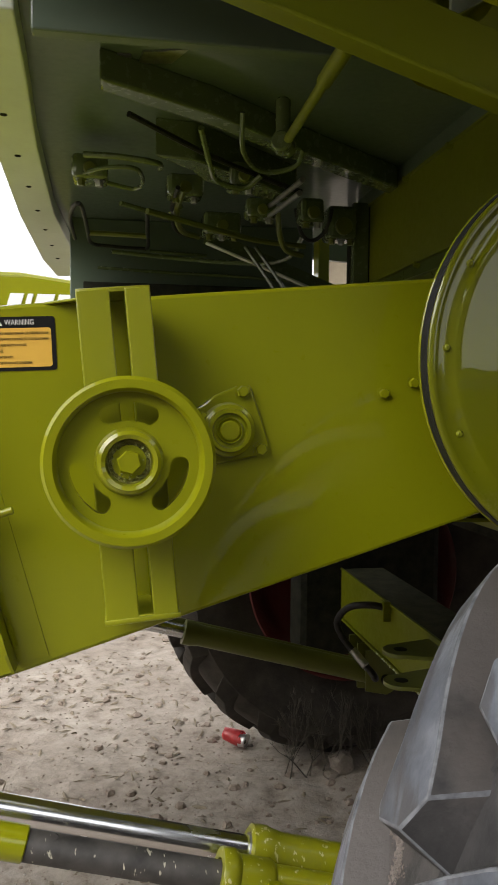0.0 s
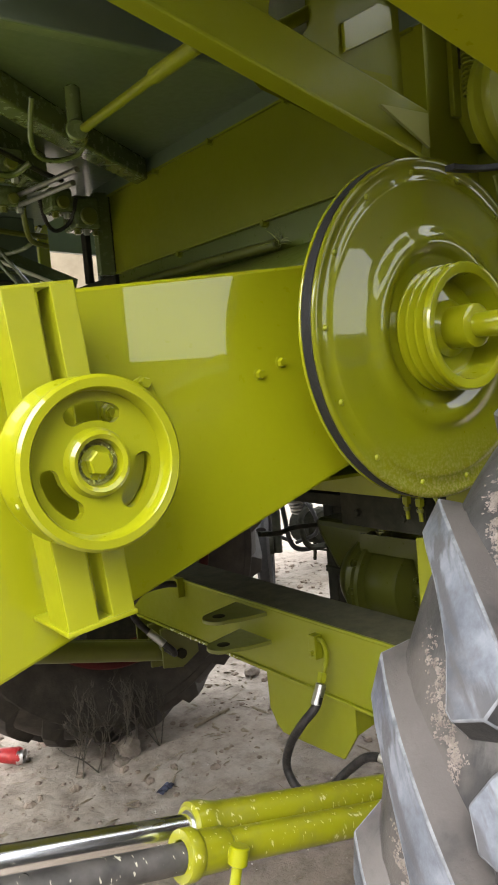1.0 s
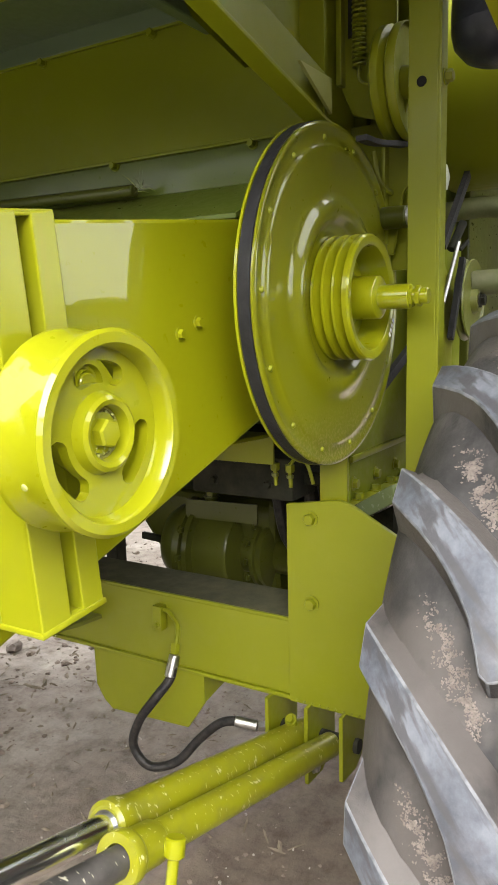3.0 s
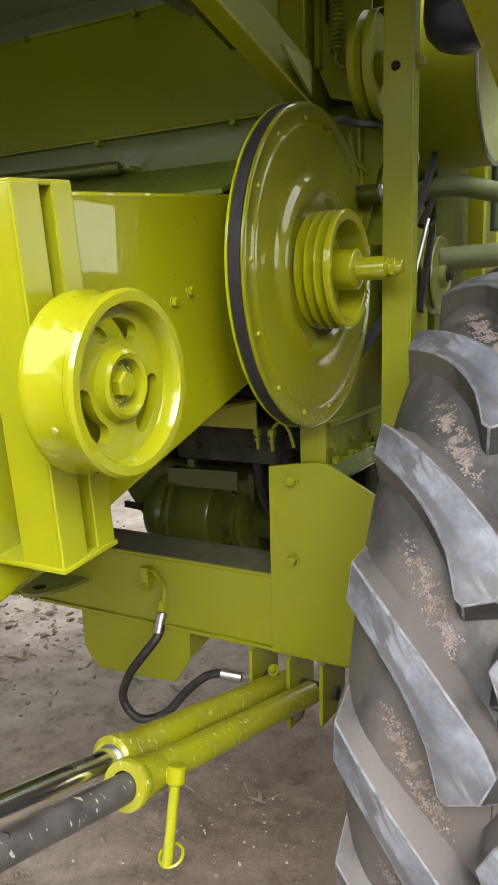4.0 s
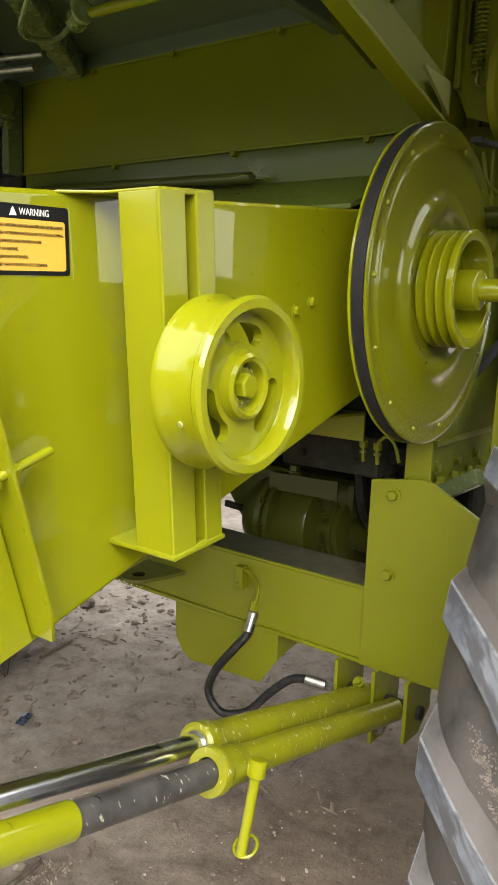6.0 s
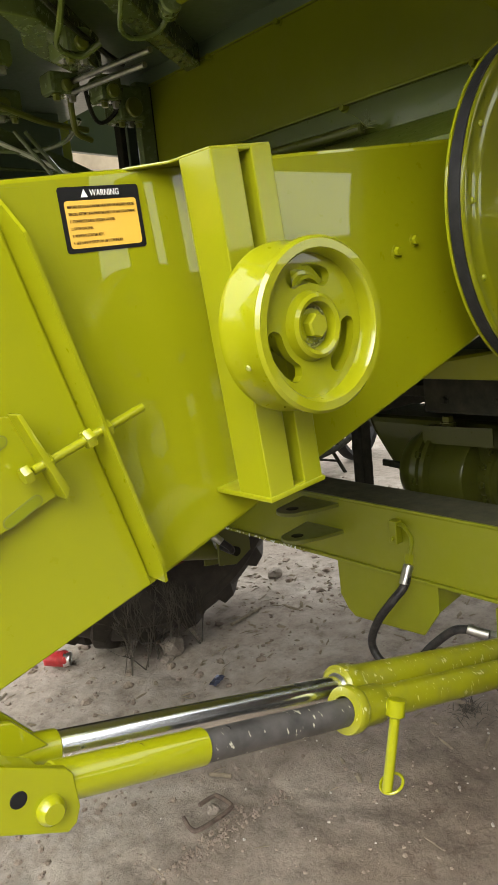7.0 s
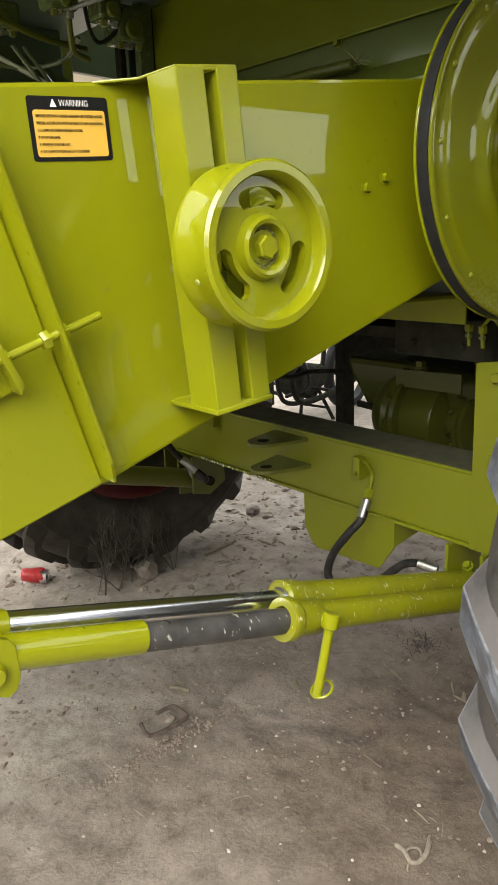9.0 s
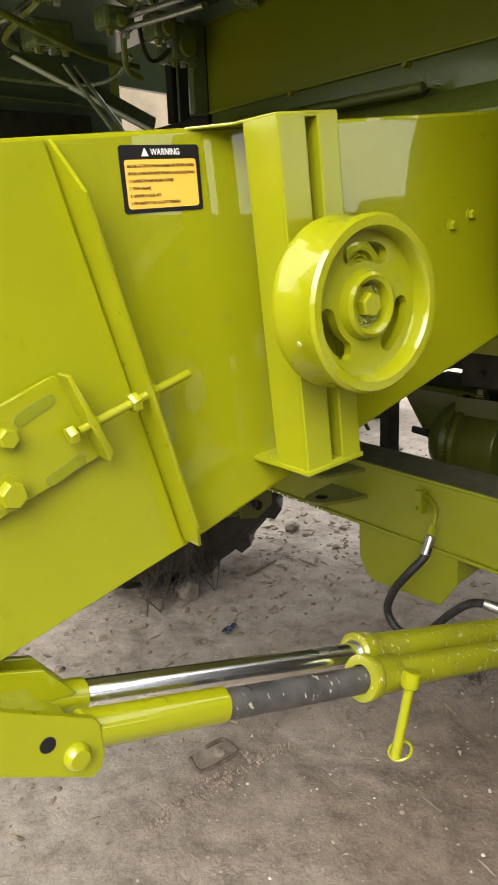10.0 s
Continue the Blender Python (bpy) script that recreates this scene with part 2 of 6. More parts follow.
CANRED = rough_mat("red_can_print", (0.30, 0.018, 0.022), (0.52, 0.045, 0.045), 35, 0.35, 0.2, 0.002)
ALU = material("bare_aluminium", (0.75, 0.75, 0.76), 0.28, 1.0)
FOILM = material("blue_wrapper", (0.10, 0.11, 0.17), 0.25, 0.6)
WHITE = material("white_print", (0.75, 0.75, 0.72), 0.5)
INK = material("black_print", (0.010, 0.010, 0.010), 0.6)
INK.node_tree.nodes["Principled BSDF"].inputs["Specular IOR Level"].default_value = 0.1
AMBER = material("amber_print", (0.64, 0.385, 0.055), 0.4)
# lime darkened for the shade inside the slots
SLOT_SHADE = paint("slot_shade_paint", (0.15, 0.17, 0.004), 0.35, 0.1)

# ---- mesh helpers ----
ANCHOR = {}


def thing(name, at, label, category, group="", kind=""):
    """An Empty at the base of a thing; its parts are given in world metres."""
    ob = tagged(new(name), label, category, group, kind)
    ob.location = at
    ob.empty_display_size = 0.1
    ANCHOR[ob.name] = Vector(at)
    return ob


def mesh_of(bm, material_, smooth=0.0, name="mesh"):
    if smooth:
        for f in bm.faces:
            f.smooth = True
        for e in bm.edges:
            if len(e.link_faces) != 2:
                continue
            turn = e.calc_face_angle(0.0)
            big, small = sorted((f.calc_area() for f in e.link_faces), reverse=True)
            # a flat sheet stays flat up to its rounded edge
            if turn > radians(smooth) or (turn > radians(9) and big > 5 * small and big > 4e-4):
                e.smooth = False
    bmesh.ops.recalc_face_normals(bm, faces=bm.faces[:])
    me = bpy.data.meshes.new(name)
    bm.to_mesh(me)
    bm.free()
    for m in material_ if isinstance(material_, (list, tuple)) else [material_]:
        me.materials.append(m)
    return me


def part(name, bm, material_, parent, label="", smooth=35.0):
    a = ANCHOR[parent.name]
    bmesh.ops.translate(bm, vec=-a, verts=bm.verts[:])
    ob = new(name, mesh_of(bm, material_, smooth, name))
    ob.parent = parent
    ANCHOR[ob.name] = a
    return tagged(ob, label)


def solid(name, bm, material_, at, label, category, group="", kind="", smooth=35.0):
    bmesh.ops.translate(bm, vec=-Vector(at), verts=bm.verts[:])
    ob = new(name, mesh_of(bm, material_, smooth, name))
    ob.location = at
    ANCHOR[ob.name] = Vector(at)
    return tagged(ob, label, category, group, kind)


def join(*bms):
    out = bmesh.new()
    for b in bms:
        me = bpy.data.meshes.new("t")
        b.to_mesh(me)
        b.free()
        out.from_mesh(me)
        bpy.data.meshes.remove(me)
    return out


def bevel(bm, w, seg=2, angle=30):
    es = [e for e in bm.edges if len(e.link_faces) == 2 and e.calc_face_angle(0) > radians(angle)]
    bmesh.ops.bevel(bm, geom=es, offset=w, segments=seg, affect="EDGES", profile=0.5, clamp_overlap=True)
    return bm


def box(x0, x1, y0, y1, z0, z1, w=0.0):
    bm = bmesh.new()
    bmesh.ops.create_cube(bm, size=1.0, matrix=Matrix.LocRotScale(((x0 + x1) / 2, (y0 + y1) / 2, (z0 + z1) / 2), None, (abs(x1 - x0), abs(y1 - y0), abs(z1 - z0))))
    return bevel(bm, w) if w else bm


def plate(pts, axis, a, b, w=0.0):
    """A flat outline pushed from a to b along an axis: pts are (x, z) for 'y', (y, z) for 'x', (x, y) for 'z'."""
    put = {"y": lambda p, v: (p[0], v, p[1]), "x": lambda p, v: (v, p[0], p[1]), "z": lambda p, v: (p[0], p[1], v)}[axis]
    bm = bmesh.new()
    lo, hi = [bm.verts.new(put(p, a)) for p in pts], [bm.verts.new(put(p, b)) for p in pts]
    bm.faces.new(lo)
    bm.faces.new(hi[::-1])
    n = len(pts)
    for i in range(n):
        bm.faces.new((lo[i], hi[i], hi[(i + 1) % n], lo[(i + 1) % n]))
    bmesh.ops.recalc_face_normals(bm, faces=bm.faces[:])
    return bevel(bm, w) if w else bm


def bar(p, q, wide, thick, up=(0, 0, 1), w=0.0):
    """A flat bar from p to q; its width lies along up."""
    p, q = Vector(p), Vector(q)
    d = (q - p).normalized()
    side = d.cross(Vector(up)).normalized()
    top = side.cross(d)
    m = Matrix((side, d, top)).transposed().to_4x4()
    m.translation = (p + q) / 2
    bm = bmesh.new()
    bmesh.ops.create_cube(bm, size=1.0, matrix=m @ Matrix.Diagonal((thick, (q - p).length, wide, 1)))
    return bevel(bm, w) if w else bm


def lathe(profile, c, axis=(0, 1, 0), seg=48, close=False):
    """Turns (radius, along) pairs round an axis through c."""
    ax = Vector(axis).normalized()
    u = ax.orthogonal().normalized()
    v = ax.cross(u)
    bm = bmesh.new()
    rings = []
    for r, a in profile:
        if r < 1e-6:
            rings.append([bm.verts.new(Vector(c) + ax * a)])
        else:
            rings.append([bm.verts.new(Vector(c) + ax * a + (u * math.cos(2 * math.pi * i / seg) + v * math.sin(2 * math.pi * i / seg)) * r) for i in range(seg)])
    pairs = list(zip(rings, rings[1:])) + ([(rings[-1], rings[0])] if close else [])
    for a, b in pairs:
        for i in range(seg):
            j = (i + 1) % seg
            if len(a) == 1 and len(b) > 1:
                bm.faces.new((a[0], b[i], b[j]))
            elif len(b) == 1 and len(a) > 1:
                bm.faces.new((a[i], b[0], a[j]))
            elif len(a) > 1:
                bm.faces.new((a[i], b[i], b[j], a[j]))
    return bm


def rod(p, q, r, seg=20, r2=None, cham=0.0):
    p, q = Vector(p), Vector(q)
    n = (q - p).length
    r2 = r if r2 is None else r2
    pr = [(0, 0), (r - cham, 0), (r, cham), (r2, n - cham), (r2 - cham, n), (0, n)] if cham else [(0, 0), (r, 0), (r2, n), (0, n)]
    return lathe(pr, p, q - p, seg)


def pipe(p, q, r, wall, seg=28):
    p, q = Vector(p), Vector(q)
    n = (q - p).length
    return lathe([(r, 0), (r, n), (r - wall, n), (r - wall, 0)], p, q - p, seg, True)


def tube(points, r, seg=10, steps=8):
    """A round tube along a smooth curve through the points."""
    P = [Vector(p) for p in points]
    P = [2 * P[0] - P[1]] + P + [2 * P[-1] - P[-2]]
    path = []
    for i in range(1, len(P) - 2):
        for k in range(steps):
            t = k / steps
            a, b, c, d = P[i - 1], P[i], P[i + 1], P[i + 2]
            path.append(0.5 * ((2 * b) + (c - a) * t + (2 * a - 5 * b + 4 * c - d) * t * t + (3 * b - a - 3 * c + d) * t ** 3))
    path.append(P[-2])
    bm = bmesh.new()
    rings, u = [], None
    for i, p in enumerate(path):
        d = (path[min(i + 1, len(path) - 1)] - path[max(i - 1, 0)]).normalized()
        u = d.orthogonal().normalized() if u is None else (u - d * u.dot(d)).normalized()
        v = d.cross(u)
        rings.append([bm.verts.new(p + (u * math.cos(2 * math.pi * k / seg) + v * math.sin(2 * math.pi * k / seg)) * r) for k in range(seg)])
    for a, b in zip(rings, rings[1:]):
        for k in range(seg):
            bm.faces.new((a[k], b[k], b[(k + 1) % seg], a[(k + 1) % seg]))
    bm.faces.new(rings[0][::-1])
    bm.faces.new(rings[-1])
    return bm


def hexbolt(c, axis, r, h, washer=True):
    """A hexagon head with a chamfer, on its washer; c is where it sits, axis points out."""
    ax = Vector(axis).normalized()
    b = lathe([(0, 0), (r, 0), (r, h * 0.8), (r * 0.86, h), (0, h)], Vector(c) + ax * (0.2 * h if washer else 0), ax, 6)
    return join(b, lathe([(0, 0), (r * 1.35, 0), (r * 1.35, h * 0.2), (0, h * 0.2)], c, ax, 20)) if washer else b


def writing(text, size, place, material_, parent, width=0.0, name="text"):
    """Flat raised print with the built-in font."""
    cu = bpy.data.curves.new("t", "FONT")
    cu.body, cu.size, cu.extrude = text, size, 0.0002
    tmp = new("t", cu)
    me = bpy.data.meshes.new_from_object(tmp.evaluated_get(bpy.context.evaluated_depsgraph_get()))
    bpy.data.objects.remove(tmp)
    w = max(v.co.x for v in me.vertices)
    k = width / w if width else 1.0
    me.transform(Matrix.Translation(-ANCHOR[parent.name]) @ place @ Matrix.Diagonal((k, 1, 1, 1)))
    me.materials.clear()
    me.materials.append(material_)
    ob = new(name, me)
    ob.parent = parent
    ANCHOR[ob.name] = ANCHOR[parent.name]
    return ob

# ---- ground: one uneven sheet to the horizon ----
def spread(c, near, step, far):
    s = [c + i * step for i in range(int(-near / step), int(near / step) + 1)]
    d, k = near, step
    while d < far:
        k *= 1.32
        d += k
        s = [c - d] + s + [c + d]
    return s


RUTS = ((0.099, 2.108, 0.337, 2.054), (0.171, 1.904, 0.564, 1.973), (0.283, 1.913, 0.682, 1.935))


def lie(x, y):
    """Height of the ground."""
    h = 0.012 * noise.noise((x * 1.1, y * 1.1, 3)) + 0.014 * noise.noise((x * 3.7, y * 3.7, 8)) + 0.009 * noise.noise((x * 11, y * 11, 1)) + 0.003 * noise.noise((x * 27, y * 27, 5))
    # scrape marks left by dragged steel
    for ax, ay, bx, by in RUTS:
        dx, dy = bx - ax, by - ay
        s = ((x - ax) * dx + (y - ay) * dy) / (dx * dx + dy * dy)
        off = ((x - ax) * dy - (y - ay) * dx) / math.hypot(dx, dy)
        if 0 < s < 1 and abs(off) < 0.06:
            h += math.sin(math.pi * s) ** 0.5 * (0.006 * math.exp(-((off - 0.022) / 0.012) ** 2) - 0.009 * math.exp(-(off / 0.011) ** 2))
    return 0.008 + h


gx, gy = spread(0.7, 1.5, 0.014, 900), spread(2.0, 1.2, 0.014, 900)
gv = [(x - 0.7, y - 2.0, lie(x, y)) for y in gy for x in gx]
n = len(gx)
gf = [(j * n + i, j * n + i + 1, (j + 1) * n + i + 1, (j + 1) * n + i) for j in range(len(gy) - 1) for i in range(n - 1)]
gme = bpy.data.meshes.new("ground")
gme.from_pydata(gv, [], gf)
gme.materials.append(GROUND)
for f in gme.polygons:
    f.use_smooth = True
ground = tagged(new("ground", gme), "dry trodden brown earth yard with clods and straw", "ground", kind="structure")
ground.location = (0.7, 2.0, 0)

# ---- the harvester ----
combine = thing("combine_harvester", (1.02, 2.03, 0.0), "freshly painted lime green combine harvester with its feeder house raised", "harvester")
YF = 1.262                                     # near side of the feeder house


def ftop(x):
    return 1.560 + 0.095 * x


def fbot(x):
    return 1.034 + (0.313 if x > -0.03 else 0.272) * x


def feeder_house():
    outline = [(-1.0, fbot(-1.0)), (-0.03, fbot(-0.03)), (0.96, fbot(0.96)), (0.96, ftop(0.96)), (-1.0, ftop(-1.0))]
    body = part("feeder_house", plate(outline, "y", YF, 2.46, 0.006), LIME, combine, "glossy lime green sheet steel feeder house")
    # front sheet lapped over the side, bounded by the rib
    front = [(-1.0, fbot(-1.0) + 0.004), (-0.030, fbot(-0.030) + 0.006), (-0.174, ftop(-0.174) - 0.004), (-1.0, ftop(-1.0) - 0.006)]
    part("front_sheet", plate(front, "y", YF - 0.005, YF + 0.002, 0.0015), LIME, body)
    # welded stiffening rib, thinner towards its top
    d = Vector((0.142, 0, -0.505)).normalized()
    s = Vector((d.z, 0, -d.x))
    a, b = Vector((-0.168, YF, 1.540)), Vector((-0.028, YF, 1.042))
    bm = bmesh.new()
    t = 0.0022
    rows = [(a, 0.006), (a + d * 0.060, 0.050), (b - d * 0.030, 0.050), (b, 0.040)]
    vs = [[bm.verts.new(p + s * k * t + Vector((0, y, 0))) for k, y in ((-1, 0.002), (1, 0.002), (1, -h), (-1, -h))] for p, h in rows]
    for u, v in zip(vs, vs[1:]):
        for i in range(4):
            bm.faces.new((u[i], v[i], v[(i + 1) % 4], u[(i + 1) % 4]))
    bm.faces.new(vs[0])
    bm.faces.new(vs[-1][::-1])
    rib = part("stiffening_rib", bevel(bm, 0.0008), LIME, combine)
    lap = [(a.x + 0.012, a.z - 0.004), (a.x + 0.052, a.z - 0.002), (b.x + 0.046, b.z + 0.010), (b.x + 0.003, b.z + 0.004)]
    part("rib_foot", plate(lap, "y", YF - 0.0016, YF + 0.001, 0.0006), LIME, rib)
    for k in (0.05, 0.22, 0.37, 0.45):
        p = a + d * k - s * 0.006
        w = tube([p + Vector((0, -0.002, 0)), p + d * 0.018 + Vector((0, -0.004, 0)), p + d * 0.04 + Vector((0, -0.002, 0))], 0.004, 6, 3)
        part("weld_bead", w, LIME, rib)
    return body


feeder = feeder_house()
for c in ((0.567, YF, 1.454), (0.519, YF, 1.437)):
    part("feeder_bolt", hexbolt(c, (0, -1, 0), 0.0080, 0.007), LIME, feeder)


def adjuster():
    """Slotted slide plate with a turned-out flange, and the threaded stud that sets it."""
    y = 1.244
    pl = [(-0.42, 1.185), (-0.265, 1.262), (-0.196, 1.288), (-0.182, 1.282), (-0.146, 1.200), (-0.150, 1.183), (-0.30, 1.127), (-0.46, 1.055)]
    p = part("slide_plate", plate(pl, "y", y, y + 0.006, 0.0015), LIME, combine, "slotted lime green slide plate")
    part("flange", plate([(-0.193, 1.290), (-0.187, 1.291), (-0.143, 1.196), (-0.149, 1.183)], "y", y - 0.029, y, 0.0015), LIME, p)
    for c in ((-0.222, 1.252), (-0.192, 1.176)):
        d = Vector((0.9, 0, 0.42)).normalized()
        q = Vector((c[0], y - 0.0005, c[1]))
        # darker outline and floor paint give the slots their recess shade
        for nm, r, dep, mat in (("slot", 0.0075, 0.0006, OLIVE), ("slot_floor", 0.0060, 0.0010, SLOT_SHADE)):
            pts = [(q.x + e * d.x * 0.02 + r * math.cos(radians(k)), q.z + e * d.z * 0.02 + r * math.sin(radians(k))) for e, k0 in ((1, -65), (-1, 115)) for k in range(k0, k0 + 181, 30)]
            part(nm, plate(pts, "y", y - dep, y + 0.001), mat, p)
    part("clamp_bolt", hexbolt((-0.258, y, 1.228), (0, -1, 0), 0.012, 0.012), LIME, p)
    part("clamp_bolt", hexbolt((-0.262, y, 1.165), (0, -1, 0), 0.016, 0.018), LIME, p)
    d = Vector((0.143, 0, 0.044)).normalized()
    s0, ys = Vector((-0.180, 1.226, 1.2235)), 1.226
    stud = part("threaded_stud", rod(s0, s0 + d * 0.160, 0.0055, 16, cham=0.001), LIME, combine, "lime green threaded adjusting stud")
    for k in range(30):
        q = s0 + d * (0.018 + k * 0.0047)
        part("thread", lathe([(0.0054, -0.0010), (0.0057, 0), (0.0054, 0.0010)], q, d, 12), LIME, stud)
    part("nut", hexbolt(s0 - d * 0.004, -d, 0.0115, 0.010, False), LIME, stud)
    part("nut", hexbolt(s0 + d * 0.016, d, 0.0115, 0.009, False), LIME, stud)
    part("nut", hexbolt(s0 + d * 0.082, -d, 0.0125, 0.011, False), LIME, stud)
    part("nut", hexbolt(s0 + d * 0.100, d, 0.0115, 0.009, False), LIME, stud)


adjuster()


def warning_label():
    """Sticker: black field with a heading, amber box with six lines of small print."""
    u = Vector((0.114, 0, 0.0055)).normalized()
    v = Vector((-u.z, 0, u.x))
    o = Vector((-0.080, YF - 0.0008, 1.461))

    def sheet(x0, x1, z0, z1, y, r=0.004):
        pts = []
        for cx, cz, a0 in ((x1 - r, z1 - r, 0), (x0 + r, z1 - r, 90), (x0 + r, z0 + r, 180), (x1 - r, z0 + r, 270)):
            pts += [(cx + r * math.cos(radians(a0 + k * 22.5)), cz + r * math.sin(radians(a0 + k * 22.5))) for k in range(5)]
        w = [o + u * a + v * b for a, b in pts]
        return plate([(p.x, p.z) for p in w], "y", YF - y - 0.0006, YF - y)

    lab = part("warning_label", sheet(0, 0.111, 0, 0.076, 0.0004), INK, combine, "black and amber safety warning sticker", 0)
    part("amber_field", sheet(0.006, 0.105, 0.005, 0.060, 0.001), AMBER, lab, "", 0)
    m = Matrix((u, v, Vector((0, -1, 0)))).transposed().to_4x4()

    def put(text, x, z, size, mat, width):
        mm = m.copy()
        mm.translation = o + u * x + v * z + Vector((0, -0.0014, 0))
        writing(text, size, mm, mat, lab, width)

    put("WARNING", 0.042, 0.0645, 0.0105, WHITE, 0.040)
    tri = [o + u * a + v * b for a, b in ((0.030, 0.0635), (0.039, 0.0635), (0.0345, 0.0725))]
    part("warning_triangle", plate([(p.x, p.z) for p in tri], "y", YF - 0.0020, YF - 0.0010), WHITE, lab, "", 0)
    for i, text in enumerate(("BEFORE GETTING UNDER HEADER OR FEEDRE HOUSE", "SPECIAL ATTENTION MUST BE PAID TO THE FOLLOWING.", "1. COMPLETE RAISE FEEDER HOUSE.", "2. STOP ENGINE.", "3. REMOVE STATER KEY.", "4. SET SAFETY STOP ON LIFT CYLINDER.")):
        put(text, 0.009, 0.0512 - i * 0.0083, 0.0050, INK, (0.092, 0.093, 0.062, 0.030, 0.043, 0.069)[i])


warning_label()


def tensioner_bracket():
    """Two upright channel irons with a slot between, on ears that stand off the feeder side."""
    tilt = Vector((0.040, 0, -0.437)).normalized()
    across = Vector((-tilt.z, 0, tilt.x))
    o = Vector((0.061, 1.150, 1.564))

    def slab(a0, a1, d0, d1, y0, y1, w=0.002):
        c = [o + across * a + tilt * d for a, d in ((a0, d0), (a1, d0), (a1, d1), (a0, d1))]
        return plate([(p.x, p.z) for p in c], "y", y0, y1, w)

    br = part("tensioner_bracket", slab(0.0, 0.0435, 0, 0.440, 1.150, 1.157), BRUSHED, combine, "welded lime green slotted tensioner bracket")
    part("channel_web", slab(0.0, 0.007, 0, 0.440, 1.152, 1.215), BRUSHED, br)
    part("slotted_upright", slab(0.0625, 0.096, 0, 0.440, 1.150, 1.157), BRUSHED, br)
    part("upright_web", slab(0.0625, 0.0685, 0.004, 0.436, 1.152, 1.196), BRUSHED, br)
    part("slot_bridge", slab(0.041, 0.065, 0, 0.005, 1.151, 1.158), BRUSHED, br)
    part("slot_bridge", slab(0.041, 0.065, 0.432, 0.440, 1.151, 1.158), BRUSHED, br)
    for d0, d1, x0, e in ((-0.002, 0.002, -0.052, 0.0), (0.434, 0.441, -0.004, 0.0025)):
        c = [o + across * a + tilt * d for a, d in ((0, d0), (0, d1))]
        pts = [(o.x - e, 1.151 - 1.4 * e), (o.x + 0.096 + e, 1.151 - 1.4 * e), (o.x + 0.096 + e, 1.20), (o.x + across.x * 0.06, YF + 0.003), (o.x + across.x * x0, YF + 0.003), (o.x - e, 1.235 if d0 < 0.1 else 1.215)]
        bm = bmesh.new()
        lo, hi = [[bm.verts.new(o + across * (x - o.x) + tilt * d + Vector((0, y - o.y, 0))) for x, y in pts] for d in (d1, d0)]
        bm.faces.new(lo)
        bm.faces.new(hi[::-1])
        for i in range(len(pts)):
            j = (i + 1) % len(pts)
            bm.faces.new((lo[i], hi[i], hi[j], lo[j]))
        bmesh.ops.recalc_face_normals(bm, faces=bm.faces[:])
        part("ear", bevel(bm, 0.0015), BRUSHED, br)
    return br


bracket = tensioner_bracket()


